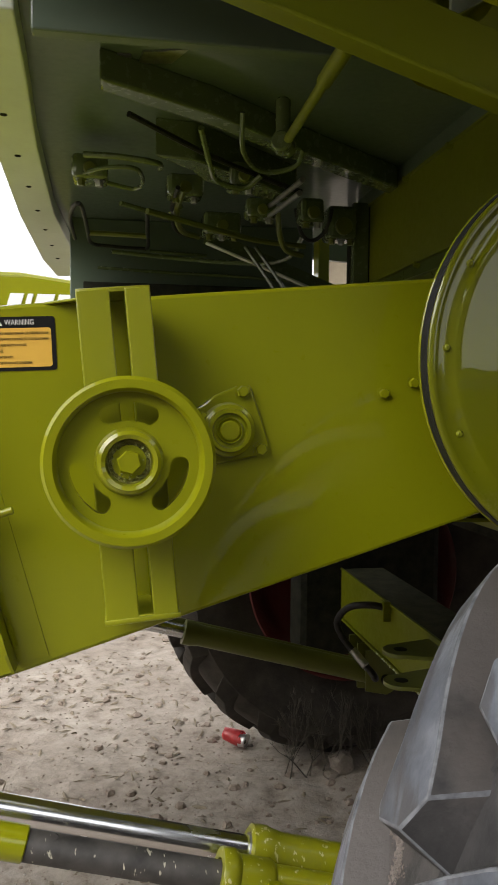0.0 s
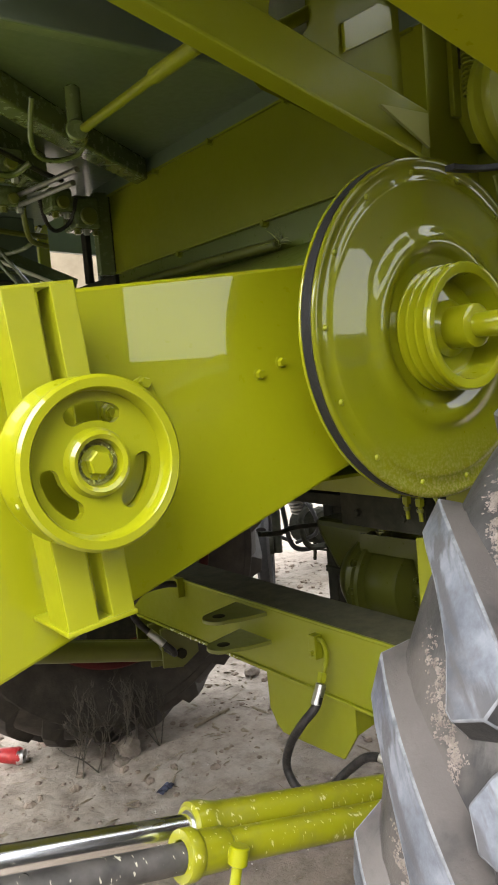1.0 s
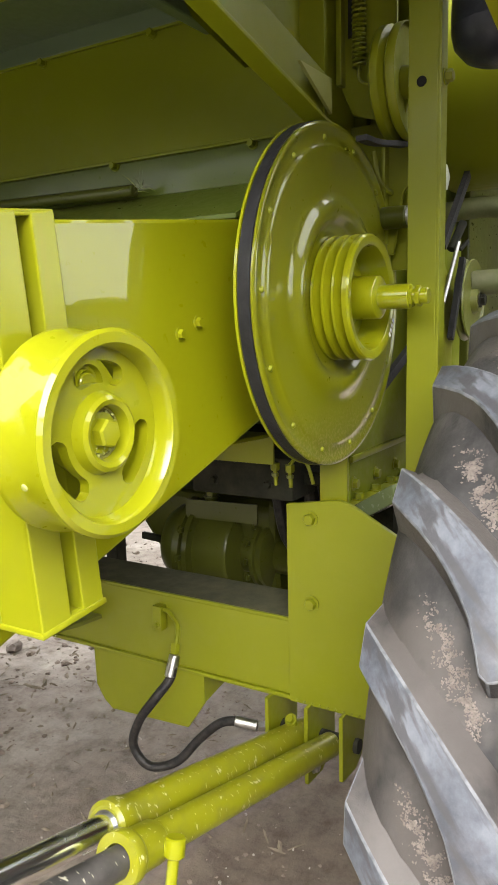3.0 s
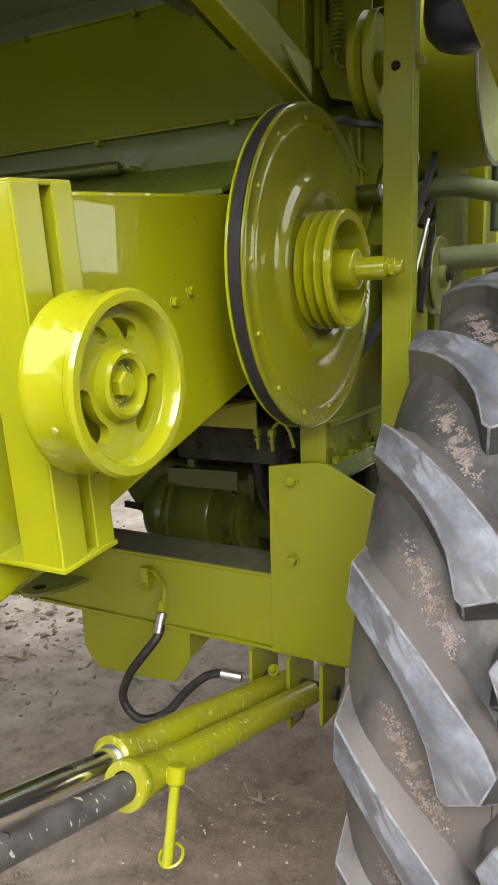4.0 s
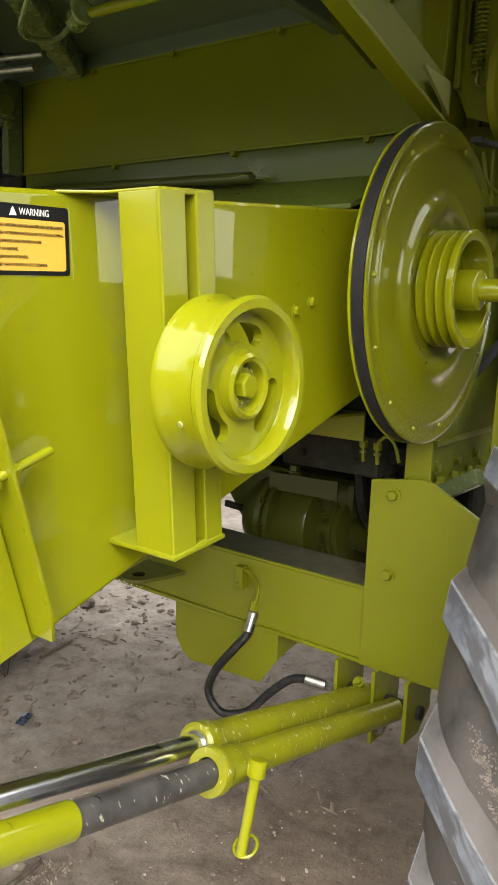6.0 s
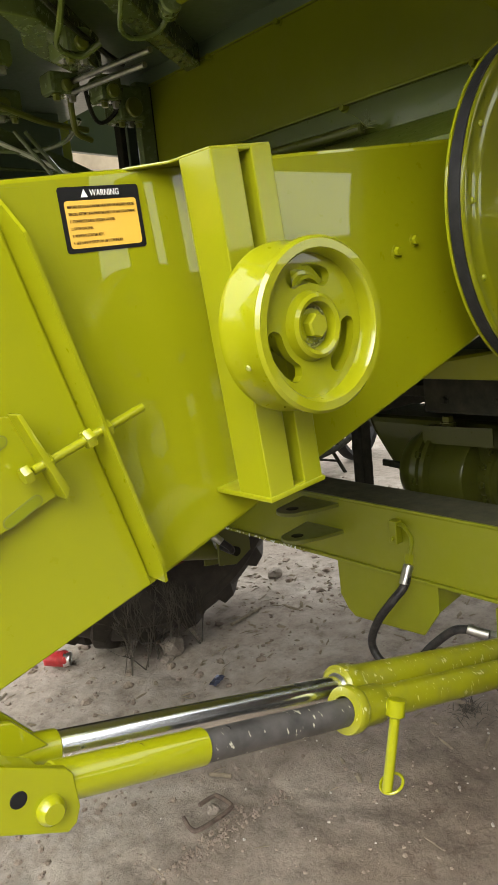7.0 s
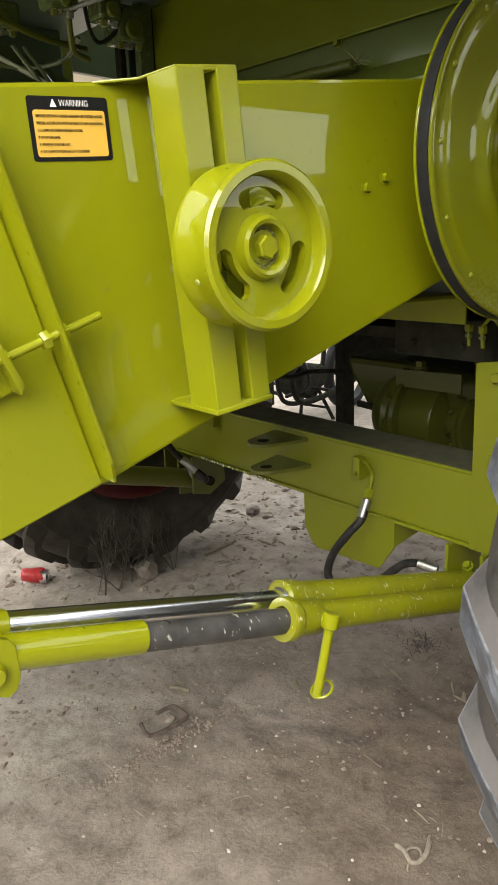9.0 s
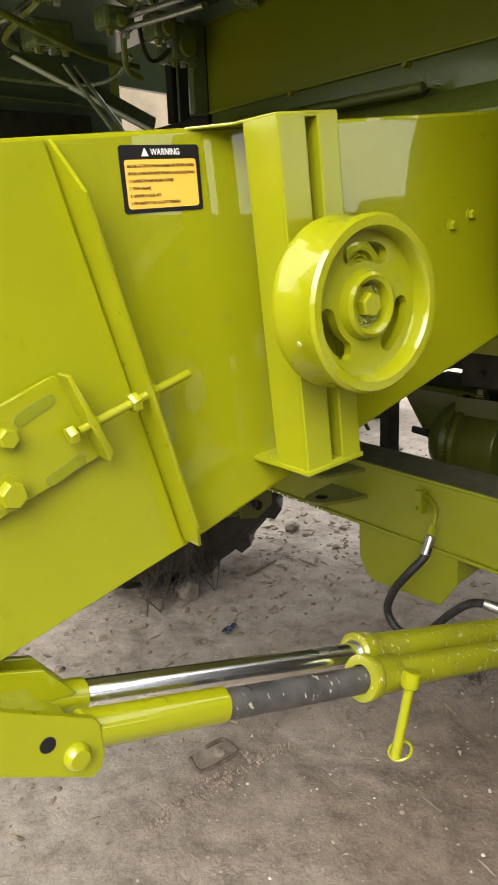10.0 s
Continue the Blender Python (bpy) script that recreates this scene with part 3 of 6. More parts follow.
def tensioner_pulley():
    """Cast flat-belt idler: deep rim, dished web with three kidney holes, boss, bearing and bolt."""
    cx, cz, y0, y1 = 0.129, 1.3485, 1.055, 1.124
    R = 0.1040
    rim = part("tensioner_pulley", lathe([(R - 0.004, y0), (R, y0 + 0.004), (R, y0 + 0.010), (R - 0.0055, y0 + 0.016), (R - 0.0055, y1 - 0.018), (R, y1 - 0.010), (R, y1), (R - 0.016, y1), (R - 0.020, y0 + 0.034), (R - 0.017, y0 + 0.004), (R - 0.014, y0)], (cx, 0, cz), (0, 1, 0), 96, True), LIME, combine, "cast lime green tensioner pulley with three kidney holes")
    # web with kidney holes
    r0, r1, ya, yb = 0.034, R - 0.016, y0 + 0.022, y0 + 0.034
    holes = [(90, 34), (214, 34), (332, 34)]
    h0, h1 = 0.050, 0.073
    bm = bmesh.new()
    N = 180
    rc, rr = (h0 + h1) / 2, (h1 - h0) / 2
    end = math.degrees(rr / rc)

    def gap(k):
        """Half width of the kidney hole at a step round the web, with round ends."""
        for c, w in holes:
            d = abs((360.0 * k / N - c + 180) % 360 - 180)
            if d < w:
                return rr * math.sqrt(1 - max(0.0, (d - w + end) / end) ** 2)
        return 0.0

    grid = {}
    for side, y in ((0, ya), (1, yb)):
        for k in range(N):
            a, g = 2 * math.pi * k / N, gap(k)
            put = lambda r: bm.verts.new((cx + r * math.cos(a), y, cz + r * math.sin(a)))
            grid[side, 0, k], grid[side, 1, k], grid[side, 3, k] = put(r0), put(rc - g), put(r1)
            grid[side, 2, k] = put(rc + g) if g else grid[side, 1, k]
    for k in range(N):
        j = (k + 1) % N
        for side in (0, 1):
            for i in (0, 2):
                bm.faces.new((grid[side, i, k], grid[side, i, j], grid[side, i + 1, j], grid[side, i + 1, k]))
        if gap(k) or gap(j):
            for i in (1, 2):
                bm.faces.new((grid[0, i, k], grid[0, i, j], grid[1, i, j], grid[1, i, k]))
    part("web", bm, LIME, rim)
    boss = part("boss", lathe([(0.0, 0.03), (0.0265, 0.030), (0.0275, 0.006), (0.029, 0.002), (0.034, 0.0), (0.0385, 0.003), (0.041, 0.012), (0.046, 0.020), (0.050, 0.026), (0.041, 0.05)], (cx, y0 + 0.008, cz), (0, 1, 0), 64), LIME, rim)
    part("bearing", lathe([(0.0, 0.002), (0.014, 0.002), (0.0145, 0.004), (0.017, 0.004), (0.0175, 0.001), (0.021, 0.0012), (0.0213, 0.003), (0.0245, 0.003), (0.0248, 0.001), (0.0268, 0.001), (0.027, 0.02)], (cx, y0 + 0.022, cz), (0, 1, 0), 48), GREASE, rim, "greasy sealed bearing")
    rnd = random.Random(3)
    bm = bmesh.new()
    for k in range(70):
        a, r, q = rnd.uniform(0, 6.28), rnd.uniform(0.0165, 0.0245), rnd.uniform(0.0006, 0.0017)
        m = Matrix.LocRotScale((cx + r * math.cos(a), y0 + 0.0235, cz + r * math.sin(a)), Euler((rnd.random() * 6, rnd.random() * 6, rnd.random() * 6)), (q, q * rnd.uniform(1, 3), q))
        bmesh.ops.create_cube(bm, size=1.6, matrix=m)
    tagged(part("chaff", bm, PALE, rim, "chaff caught in grease", 0), kind="stuff")
    part("axle_bolt", hexbolt((cx, y0 + 0.024, cz), (0, -1, 0), 0.0155, 0.013), LIME, rim)
    part("axle", rod((cx, y0 + 0.03, cz), (cx, 1.152, cz), 0.014), LIME, rim)
    part("axle_block", box(cx - 0.024, cx + 0.024, 1.134, 1.149, cz - 0.03, cz + 0.03, 0.003), LIME, rim)
    part("cast_mark", lathe([(0.0, -0.002), (0.003, -0.0015), (0.004, 0.0)], (cx - R * 0.93, 1.085, cz - R * 0.36), (0.93, 0, 0.36), 10), PALE, rim)


tensioner_pulley()


def flange_bearing(cx, cz):
    b = part("flange_bearing", plate([(cx - 0.050, cz + 0.028), (cx - 0.018, cz + 0.052), (cx + 0.020, cz + 0.068), (cx + 0.034, cz + 0.066), (cx + 0.062, cz - 0.018), (cx + 0.060, cz - 0.036), (cx - 0.020, cz - 0.052), (cx - 0.046, cz - 0.030)], "y", YF - 0.007, YF + 0.002, 0.003), LIME, combine, "lime green flange bearing on the feeder side")
    part("housing", lathe([(0.0, 0.006), (0.013, 0.004), (0.014, 0.0), (0.018, -0.004), (0.020, 0.002), (0.024, 0.002), (0.026, -0.006), (0.031, -0.006), (0.033, 0.002), (0.038, 0.004), (0.041, 0.018)], (cx, YF - 0.028, cz), (0, 1, 0), 48), LIME, b)
    part("shaft_end", lathe([(0, 0), (0.013, 0.0), (0.015, 0.002), (0.015, 0.02)], (cx, YF - 0.034, cz), (0, 1, 0), 32), LIME, b)
    for x, z in ((0.022, 0.057), (0.050, -0.028), (-0.036, 0.018)):
        part("bolt", hexbolt((cx + x, YF - 0.007, cz + z), (0, -1, 0), 0.009, 0.008), LIME, b)


flange_bearing(0.276, 1.381)


def variator():
    """Two pressed sheaves with a belt between, a three-groove hub and a stepped shaft."""
    c = (0.840, 0, 1.489)
    R = 0.300
    face = [(R, 1.1465), (R, 1.1435), (R - 0.0020, 1.1415), (R - 0.0060, 1.1405), (R - 0.0105, 1.1412), (R - 0.0135, 1.1430), (R - 0.0340, 1.1432),
            (R - 0.0375, 1.1412), (R - 0.0420, 1.1402), (R - 0.0490, 1.1404), (0.225, 1.1408), (0.198, 1.1414), (0.186, 1.1410), (0.178, 1.1388), (0.171, 1.1350),
            (0.164, 1.1318), (0.156, 1.1306), (0.148, 1.1316), (0.140, 1.1352), (0.133, 1.1410), (0.126, 1.1440), (0.105, 1.1452), (0.09, 1.1455), (0.09, 1.1475),
            (0.20, 1.1470), (R - 0.02, 1.1475)]
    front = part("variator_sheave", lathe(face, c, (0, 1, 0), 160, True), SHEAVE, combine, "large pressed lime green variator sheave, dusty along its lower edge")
    part("drive_belt", lathe([(R - 0.002, 1.1472), (R + 0.001, 1.1485), (R + 0.001, 1.1685), (R - 0.002, 1.1698), (R - 0.05, 1.1698), (R - 0.05, 1.1485)], c, (0, 1, 0), 96, True), BELT, front, "black rubber drive belt")
    part("rear_sheave", lathe([(R + 0.001, 1.1705), (R + 0.002, 1.1715), (R + 0.002, 1.1750), (R - 0.02, 1.1790), (0.1, 1.205), (0.02, 1.205), (0.02, 1.190), (0.1, 1.188), (R - 0.03, 1.1705)], c, (0, 1, 0), 96, True), LIME, front)
    for k in range(14):
        a = radians(360 / 14 * k - 2.4)
        p = (c[0] + (R - 0.0265) * math.cos(a), 1.1428, c[2] + (R - 0.0265) * math.sin(a))
        part("rivet", lathe([(0.0, -0.0042), (0.003, -0.0036), (0.0052, -0.0012), (0.0056, 0.001)], p, (0, 1, 0), 12), LIME_OLD, front)
    hub = [(0.094, 1.150), (0.094, 1.146)]
    y = 1.1435
    for k in range(3):
        hub += [(0.110, y), (0.110, y - 0.0045), (0.094, y - 0.0115), (0.094, y - 0.0145)]
        y -= 0.0190
    hub += [(0.110, y), (0.110, y - 0.008), (0.107, y - 0.0115), (0.096, y - 0.0115), (0.091, y - 0.0085), (0.086, y + 0.020), (0.082, y + 0.040), (0.03, y + 0.040)]
    part("grooved_hub", lathe(hub, c, (0, 1, 0), 96), LIME, front, "hub pulley with three belt grooves")
    part("hub_collar", lathe([(0.0, 1.060), (0.032, 1.060), (0.037, 1.063), (0.038, 1.070), (0.038, 1.11), (0.05, 1.12)], c, (0, 1, 0), 40), LIME, front)
    part("shaft", lathe([(0.0, 0.975), (0.012, 0.975), (0.0135, 0.977), (0.0135, 1.004), (0.0205, 1.006), (0.0215, 1.009), (0.0215, 1.060), (0.0, 1.060)], c, (0, 1, 0), 32), LIME, front)
    for y in (0.995, 1.008):
        part("shaft_nut", hexbolt((c[0], y, c[2]), (0, -1, 0), 0.0185, 0.008, False), LIME, front)
    part("key", box(c[0] - 0.036, c[0] - 0.028, 1.068, 1.11, c[2] - 0.004, c[2] + 0.004, 0.001), LIME, front)
    for k in range(4):
        a = radians(-24 - k * 6)
        p = Vector((c[0] + 0.1 * math.cos(a), 1.0725, c[2] + 0.1 * math.sin(a)))
        t = Vector((-math.sin(a), 0, math.cos(a)))
        part("size_mark", bar(p - t * 0.0028, p + t * 0.0028, 0.0008, 0.009, (0, 1, 0)), WHITE, front)


variator()

# ---- axle, end plate, posts ----
def axle():
    """Front axle: box beam across the machine with an end plate bolted to its near end."""
    xb = 0.917
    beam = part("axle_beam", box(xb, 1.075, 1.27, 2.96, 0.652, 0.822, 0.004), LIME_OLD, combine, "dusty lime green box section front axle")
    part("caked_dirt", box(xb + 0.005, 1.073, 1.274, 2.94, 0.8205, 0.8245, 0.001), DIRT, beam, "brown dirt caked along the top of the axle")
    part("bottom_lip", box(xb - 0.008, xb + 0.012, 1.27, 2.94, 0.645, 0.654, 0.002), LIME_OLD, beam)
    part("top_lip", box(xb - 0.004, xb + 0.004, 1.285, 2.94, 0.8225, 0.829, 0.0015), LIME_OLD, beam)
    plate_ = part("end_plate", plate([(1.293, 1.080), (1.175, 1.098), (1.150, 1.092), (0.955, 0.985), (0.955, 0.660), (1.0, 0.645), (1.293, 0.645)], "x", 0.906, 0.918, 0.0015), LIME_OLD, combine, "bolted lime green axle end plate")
    for z in (1.054, 0.874):
        part("bolt", hexbolt((0.906, 1.237, z), (-1, 0, 0), 0.0125, 0.011), LIME_OLD, plate_)
    part("upright_strap", box(0.925, 0.935, 1.165, 1.225, 1.06, 1.30, 0.002), LIME_OLD, plate_)
    for k in range(18):
        y = 1.275 - k * 0.018
        part("weld_drip", lathe([(0, -0.003), (0.003, -0.001), (0.0025, 0.002)], (0.905, y, 0.651), (1, 0, 0), 6), LIME_OLD, plate_)
    # clevis ears for the steering rod
    for z0, y0 in ((0.800, 1.915), (0.725, 1.905)):
        pts = [(xb + 0.01, y0 - 0.075), (xb - 0.07, y0 - 0.06)]
        pts += [(xb - 0.105 + 0.045 * math.cos(radians(a)), y0 + 0.045 * math.sin(radians(a))) for a in range(270, 89, -20)]
        pts += [(xb - 0.07, y0 + 0.055), (xb + 0.01, y0 + 0.075)]
        ear = part("clevis_ear", plate(pts, "z", z0, z0 + 0.011, 0.0015), OLIVE, beam)
        part("pin_hole", lathe([(0, 0.0118), (0.016, 0.0118), (0.0175, 0.0112)], (xb - 0.105, y0, z0), (0, 0, 1), 24), INK, ear)
    # folded shield below the beam
    part("lower_shield", plate([(1.523, 0.655), (1.863, 0.655), (1.860, 0.545), (1.835, 0.507), (1.81, 0.489), (1.574, 0.501), (1.524, 0.575)], "x", 0.915, 0.921, 0.001), LIME_OLD, beam, "lime green steel shield plate")
    part("shield_side", plate([(0.921, 0.655), (0.921, 0.575), (1.06, 0.60), (1.06, 0.655)], "y", 1.525, 1.531, 0.001), LIME_OLD, beam)
    return beam


beam = axle()


def post():
    p = part("platform_post", plate([(0.988, 1.01), (1.041, 0.99), (1.041, 2.60), (0.988, 2.60)], "x", 0.917, 0.924, 0.0015), LIME_OLD, combine, "lime green steel angle post")
    part("post_flange", box(0.917, 0.952, 0.982, 0.989, 0.99, 2.60, 0.0015), LIME_OLD, p)
    part("post_hole", lathe([(0, -0.0006), (0.0085, -0.0006), (0.0095, 0.0008)], (0.9168, 1.017, 1.855), (1, 0, 0), 20), INK, p)
    part("post_bolt", hexbolt((0.938, 0.982, 1.862), (0, -1, 0), 0.011, 0.012), LIME_OLD, p)


post()


def side_frame():
    """Body side behind the sheave, with its bolted lower flange and the diagonal rail."""
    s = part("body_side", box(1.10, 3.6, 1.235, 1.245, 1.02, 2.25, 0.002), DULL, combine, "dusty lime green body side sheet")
    part("body_floor", box(1.0, 3.6, 1.25, 2.80, 1.10, 1.13, 0.003), IRON, s)
    part("side_flange", box(1.0, 3.6, 1.20, 1.236, 1.025, 1.05, 0.003), LIME_OLD, s)
    for k in range(6):
        part("flange_bolt", hexbolt((1.12 + 0.10 * k, 1.222, 1.05), (0, 0, 1), 0.012, 0.012), LIME_OLD, s)
        part("panel_bolt", hexbolt((1.12 + 0.13 * k, 1.235, 1.085), (0, -1, 0), 0.012, 0.010), LIME_OLD, s)
    part("panel_rib", box(1.10, 3.5, 1.228, 1.236, 1.135, 1.15, 0.003), LIME_OLD, s)
    part("diagonal_rail", bar((1.06, 1.27, 0.99), (0.955, 1.07, 1.115), 0.035, 0.02, w=0.003), SHADE, s)


side_frame()


def ledge():
    """Ledge and dark crossmember under the mouth of the feeder house, with its hose fittings."""
    a = part("mouth_ledge", plate([(0.60, 1.36), (0.885, 1.305), (0.885, 2.45), (0.60, 2.45)], "z", 1.222, 1.230, 0.002), LIME_OLD, combine)
    part("ledge_drop", box(0.878, 0.884, 1.305, 2.45, 1.165, 1.2225, 0.001), LIME_OLD, a)
    cross = part("crossmember", box(0.95, 1.06, 1.30, 1.56, 1.072, 1.165, 0.005), IRON, combine, "dark crossmember under the body")
    for y, z in ((1.328, 1.160), (1.293, 1.158)):
        part("hose_union", hexbolt((0.925, y, z), (0, 0, -1), 0.010, 0.016, False), LIME_OLD, a)
        part("lock_nut", hexbolt((0.925, y, z - 0.022), (0, 0, -1), 0.008, 0.007, False), OLIVE, a)
        part("grease_nipple", rod((0.925, y, z - 0.014), (0.925, y - 0.002, z - 0.048), 0.0045, 12, cham=0.001), LIME_OLD, a)
    part("nipple_pipe", tube([(0.925, 1.293, 1.158), (0.928, 1.275, 1.175), (0.93, 1.255, 1.16), (0.935, 1.244, 1.12)], 0.004, 8), LIME_OLD, a)


ledge()


def gearbox():
    """Final drive housing behind the axle with bolted flanges."""
    c = (1.30, 0, 0.825)
    g = part("gearbox", lathe([(0.0, 1.36), (0.045, 1.36), (0.050, 1.37), (0.050, 1.525), (0.082, 1.535), (0.092, 1.54), (0.092, 1.55), (0.084, 1.553), (0.084, 1.561), (0.092, 1.564), (0.092, 1.575), (0.080, 1.58), (0.062, 1.59), (0.062, 1.62), (0.112, 1.635), (0.119, 1.645), (0.122, 1.70), (0.126, 1.735), (0.150, 1.738), (0.150, 1.752), (0.140, 1.755), (0.140, 1.762), (0.150, 1.765), (0.150, 1.785), (0.130, 1.79), (0.126, 1.82), (0.10, 1.86), (0.05, 1.88), (0.0, 1.88)], c, (0, 1, 0), 56), CAST, combine, "olive green cast gearbox housing, darkened in colour for its shade")
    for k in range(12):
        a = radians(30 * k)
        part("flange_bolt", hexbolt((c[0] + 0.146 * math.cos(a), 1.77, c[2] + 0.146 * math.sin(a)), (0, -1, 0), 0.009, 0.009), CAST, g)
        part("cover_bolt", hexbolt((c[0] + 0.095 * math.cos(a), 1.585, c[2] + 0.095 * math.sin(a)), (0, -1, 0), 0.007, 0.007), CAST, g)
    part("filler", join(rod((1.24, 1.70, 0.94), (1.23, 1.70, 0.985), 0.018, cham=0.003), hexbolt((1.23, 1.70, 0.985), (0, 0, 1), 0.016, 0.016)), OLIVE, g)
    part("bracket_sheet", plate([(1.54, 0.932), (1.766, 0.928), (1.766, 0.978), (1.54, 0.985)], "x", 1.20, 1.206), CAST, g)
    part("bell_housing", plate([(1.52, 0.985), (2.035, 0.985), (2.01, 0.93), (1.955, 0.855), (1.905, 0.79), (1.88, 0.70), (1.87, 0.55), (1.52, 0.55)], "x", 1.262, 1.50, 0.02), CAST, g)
    part("support_link", bar((1.235, 1.95, 0.845), (1.235, 1.86, 0.84), 0.02, 0.012, w=0.002), IRON, g)
    for y in (1.36, 1.50):
        part("frame_bolt", hexbolt((0.95, y, 1.105), (-1, 0, 0), 0.009, 0.008), IRON, g)
    # near-black box backs the gearbox where only darkness shows
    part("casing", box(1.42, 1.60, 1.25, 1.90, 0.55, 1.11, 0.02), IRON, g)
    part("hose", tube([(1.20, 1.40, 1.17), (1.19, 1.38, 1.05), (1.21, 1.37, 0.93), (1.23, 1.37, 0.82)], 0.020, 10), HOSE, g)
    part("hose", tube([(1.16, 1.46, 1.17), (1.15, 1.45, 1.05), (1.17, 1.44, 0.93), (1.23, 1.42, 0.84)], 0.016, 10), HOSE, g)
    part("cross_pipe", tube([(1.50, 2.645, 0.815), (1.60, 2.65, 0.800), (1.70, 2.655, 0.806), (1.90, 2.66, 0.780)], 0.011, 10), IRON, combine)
    # added near-black box; fills a gap that should read dark
    part("dark_filler", box(1.98, 3.40, 2.70, 2.78, 0.80, 1.06, 0.006), IRON, combine, "near-black box added under the body to close a bright gap")
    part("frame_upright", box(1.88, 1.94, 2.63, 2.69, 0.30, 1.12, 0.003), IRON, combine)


gearbox()


# ---- lift cylinder and safety stop ----
AX = Vector((0.9655, 0.0, -0.2603)).normalized()


def lift_cylinder():
    p = Vector((0.330, 1.285, 0.7165))           # mouth of the barrel
    bar_ = part("lift_cylinder", rod(p, p + AX * 0.66, 0.0325, 40, cham=0.003), LIME_SPOT, combine, "lime green hydraulic lift cylinder spattered with pale paint")
    part("gland", lathe([(0.024, -0.014), (0.031, -0.016), (0.0375, -0.012), (0.0385, 0.0), (0.0385, 0.012), (0.036, 0.020), (0.0325, 0.040), (0.0325, 0.05)], p, AX, 48), LIME_SPOT, bar_)
    part("wiper_seal", lathe([(0.02, -0.010), (0.025, -0.015), (0.026, -0.005)], p, AX, 40), ZINC, bar_)
    part("piston_rod", rod(p - AX * 0.537, p, 0.0205, 40), CHROME, bar_, "bright chromed piston rod")
    part("rod_eye_neck", rod(p - AX * 0.66, p - AX * 0.533, 0.0235, 32, cham=0.002), LIME, bar_)
    q = p + AX * 0.595
    part("port", join(rod(q + Vector((0, 0, 0.028)), q + Vector((-0.01, 0, 0.05)), 0.011, 16), hexbolt(q + Vector((-0.01, 0, 0.046)), (-0.5, 0, 0.5), 0.010, 0.010)), LIME_OLD, bar_)


def safety_stop():
    p = Vector((0.262, 1.214, 0.7295))           # mouth of the outer tube
    out = part("safety_stop", pipe(p, p + AX * 0.70, 0.0265, 0.004, 40), LIME_SPOT, combine, "lime green telescopic safety stop tube beside the lift cylinder")
    part("collar", lathe([(0.0230, -0.002), (0.037, -0.002), (0.0385, 0.001), (0.0385, 0.016), (0.036, 0.022), (0.0325, 0.026), (0.032, 0.075), (0.029, 0.080), (0.0265, 0.082), (0.0230, 0.0)], p, AX, 48, True), LIME_SPOT, out)
    part("sleeve", rod(p - AX * 0.286 + Vector((0, 0, -0.003)), p + AX * 0.05 + Vector((0, 0, -0.003)), 0.0220, 40), STEEL, out, "scuffed bare grey steel sleeve")
    q = p - AX * 0.283 + Vector((0, 0, -0.002))
    part("inner_tube", rod(q - AX * 0.222, q, 0.0252, 40, cham=0.002), LIME, out)
    for k, r in ((0.045, 0.0062), (-0.095, 0.0068)):
        up = Vector((-0.26, -0.25, 0.93)).normalized()
        rr = 0.0220 if k > 0 else 0.0252
        part("pin_hole", lathe([(0, -0.002), (r, -0.002), (r + 0.0012, 0.0004)], q + AX * k + up * (rr - 0.0002), up, 16), INK, out)
    # locking pin with a split ring at its lower end
    a = p + AX * 0.070
    top = a + Vector((0.010, -0.040, 0.010))
    bot = top + Vector((-0.042, -0.004, -0.136))
    d = (bot - top).normalized()
    part("pin_socket", rod(a + Vector((0.0, -0.018, 0.0)), top + Vector((0, 0.004, -0.004)), 0.013, 20), LIME, out)
    part("locking_pin", join(rod(top - d * 0.008, top + d * 0.020, 0.0155, 28, cham=0.002), rod(top + d * 0.018, bot, 0.0085, 24, cham=0.001)), LIME, out)
    ring = []
    for k in range(13):
        g = 2 * math.pi * k / 12
        ring.append(bot - d * 0.010 + Vector((0.010 + 0.0185 * math.cos(g), 0.0185 * math.sin(g), 0.007 * math.cos(g))))
    part("split_ring", tube(ring, 0.0027, 8, 3), LIME, out)
    return out


lift_cylinder()
safety_stop()


def far_lift_cylinder():
    """The matching cylinder and stop on the far side of the feeder house."""
    p = Vector((0.330, 2.437, 0.7165))
    # olive instead of the near side's lime: its shade is in the colour
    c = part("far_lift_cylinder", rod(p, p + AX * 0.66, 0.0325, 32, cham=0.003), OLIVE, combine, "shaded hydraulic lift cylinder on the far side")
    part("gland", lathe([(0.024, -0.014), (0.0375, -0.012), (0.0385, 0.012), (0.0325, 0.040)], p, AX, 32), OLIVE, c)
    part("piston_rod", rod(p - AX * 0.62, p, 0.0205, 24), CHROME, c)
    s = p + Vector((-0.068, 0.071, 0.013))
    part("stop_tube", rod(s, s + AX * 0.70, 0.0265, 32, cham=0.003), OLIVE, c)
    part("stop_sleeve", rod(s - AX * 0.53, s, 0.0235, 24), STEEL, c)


far_lift_cylinder()


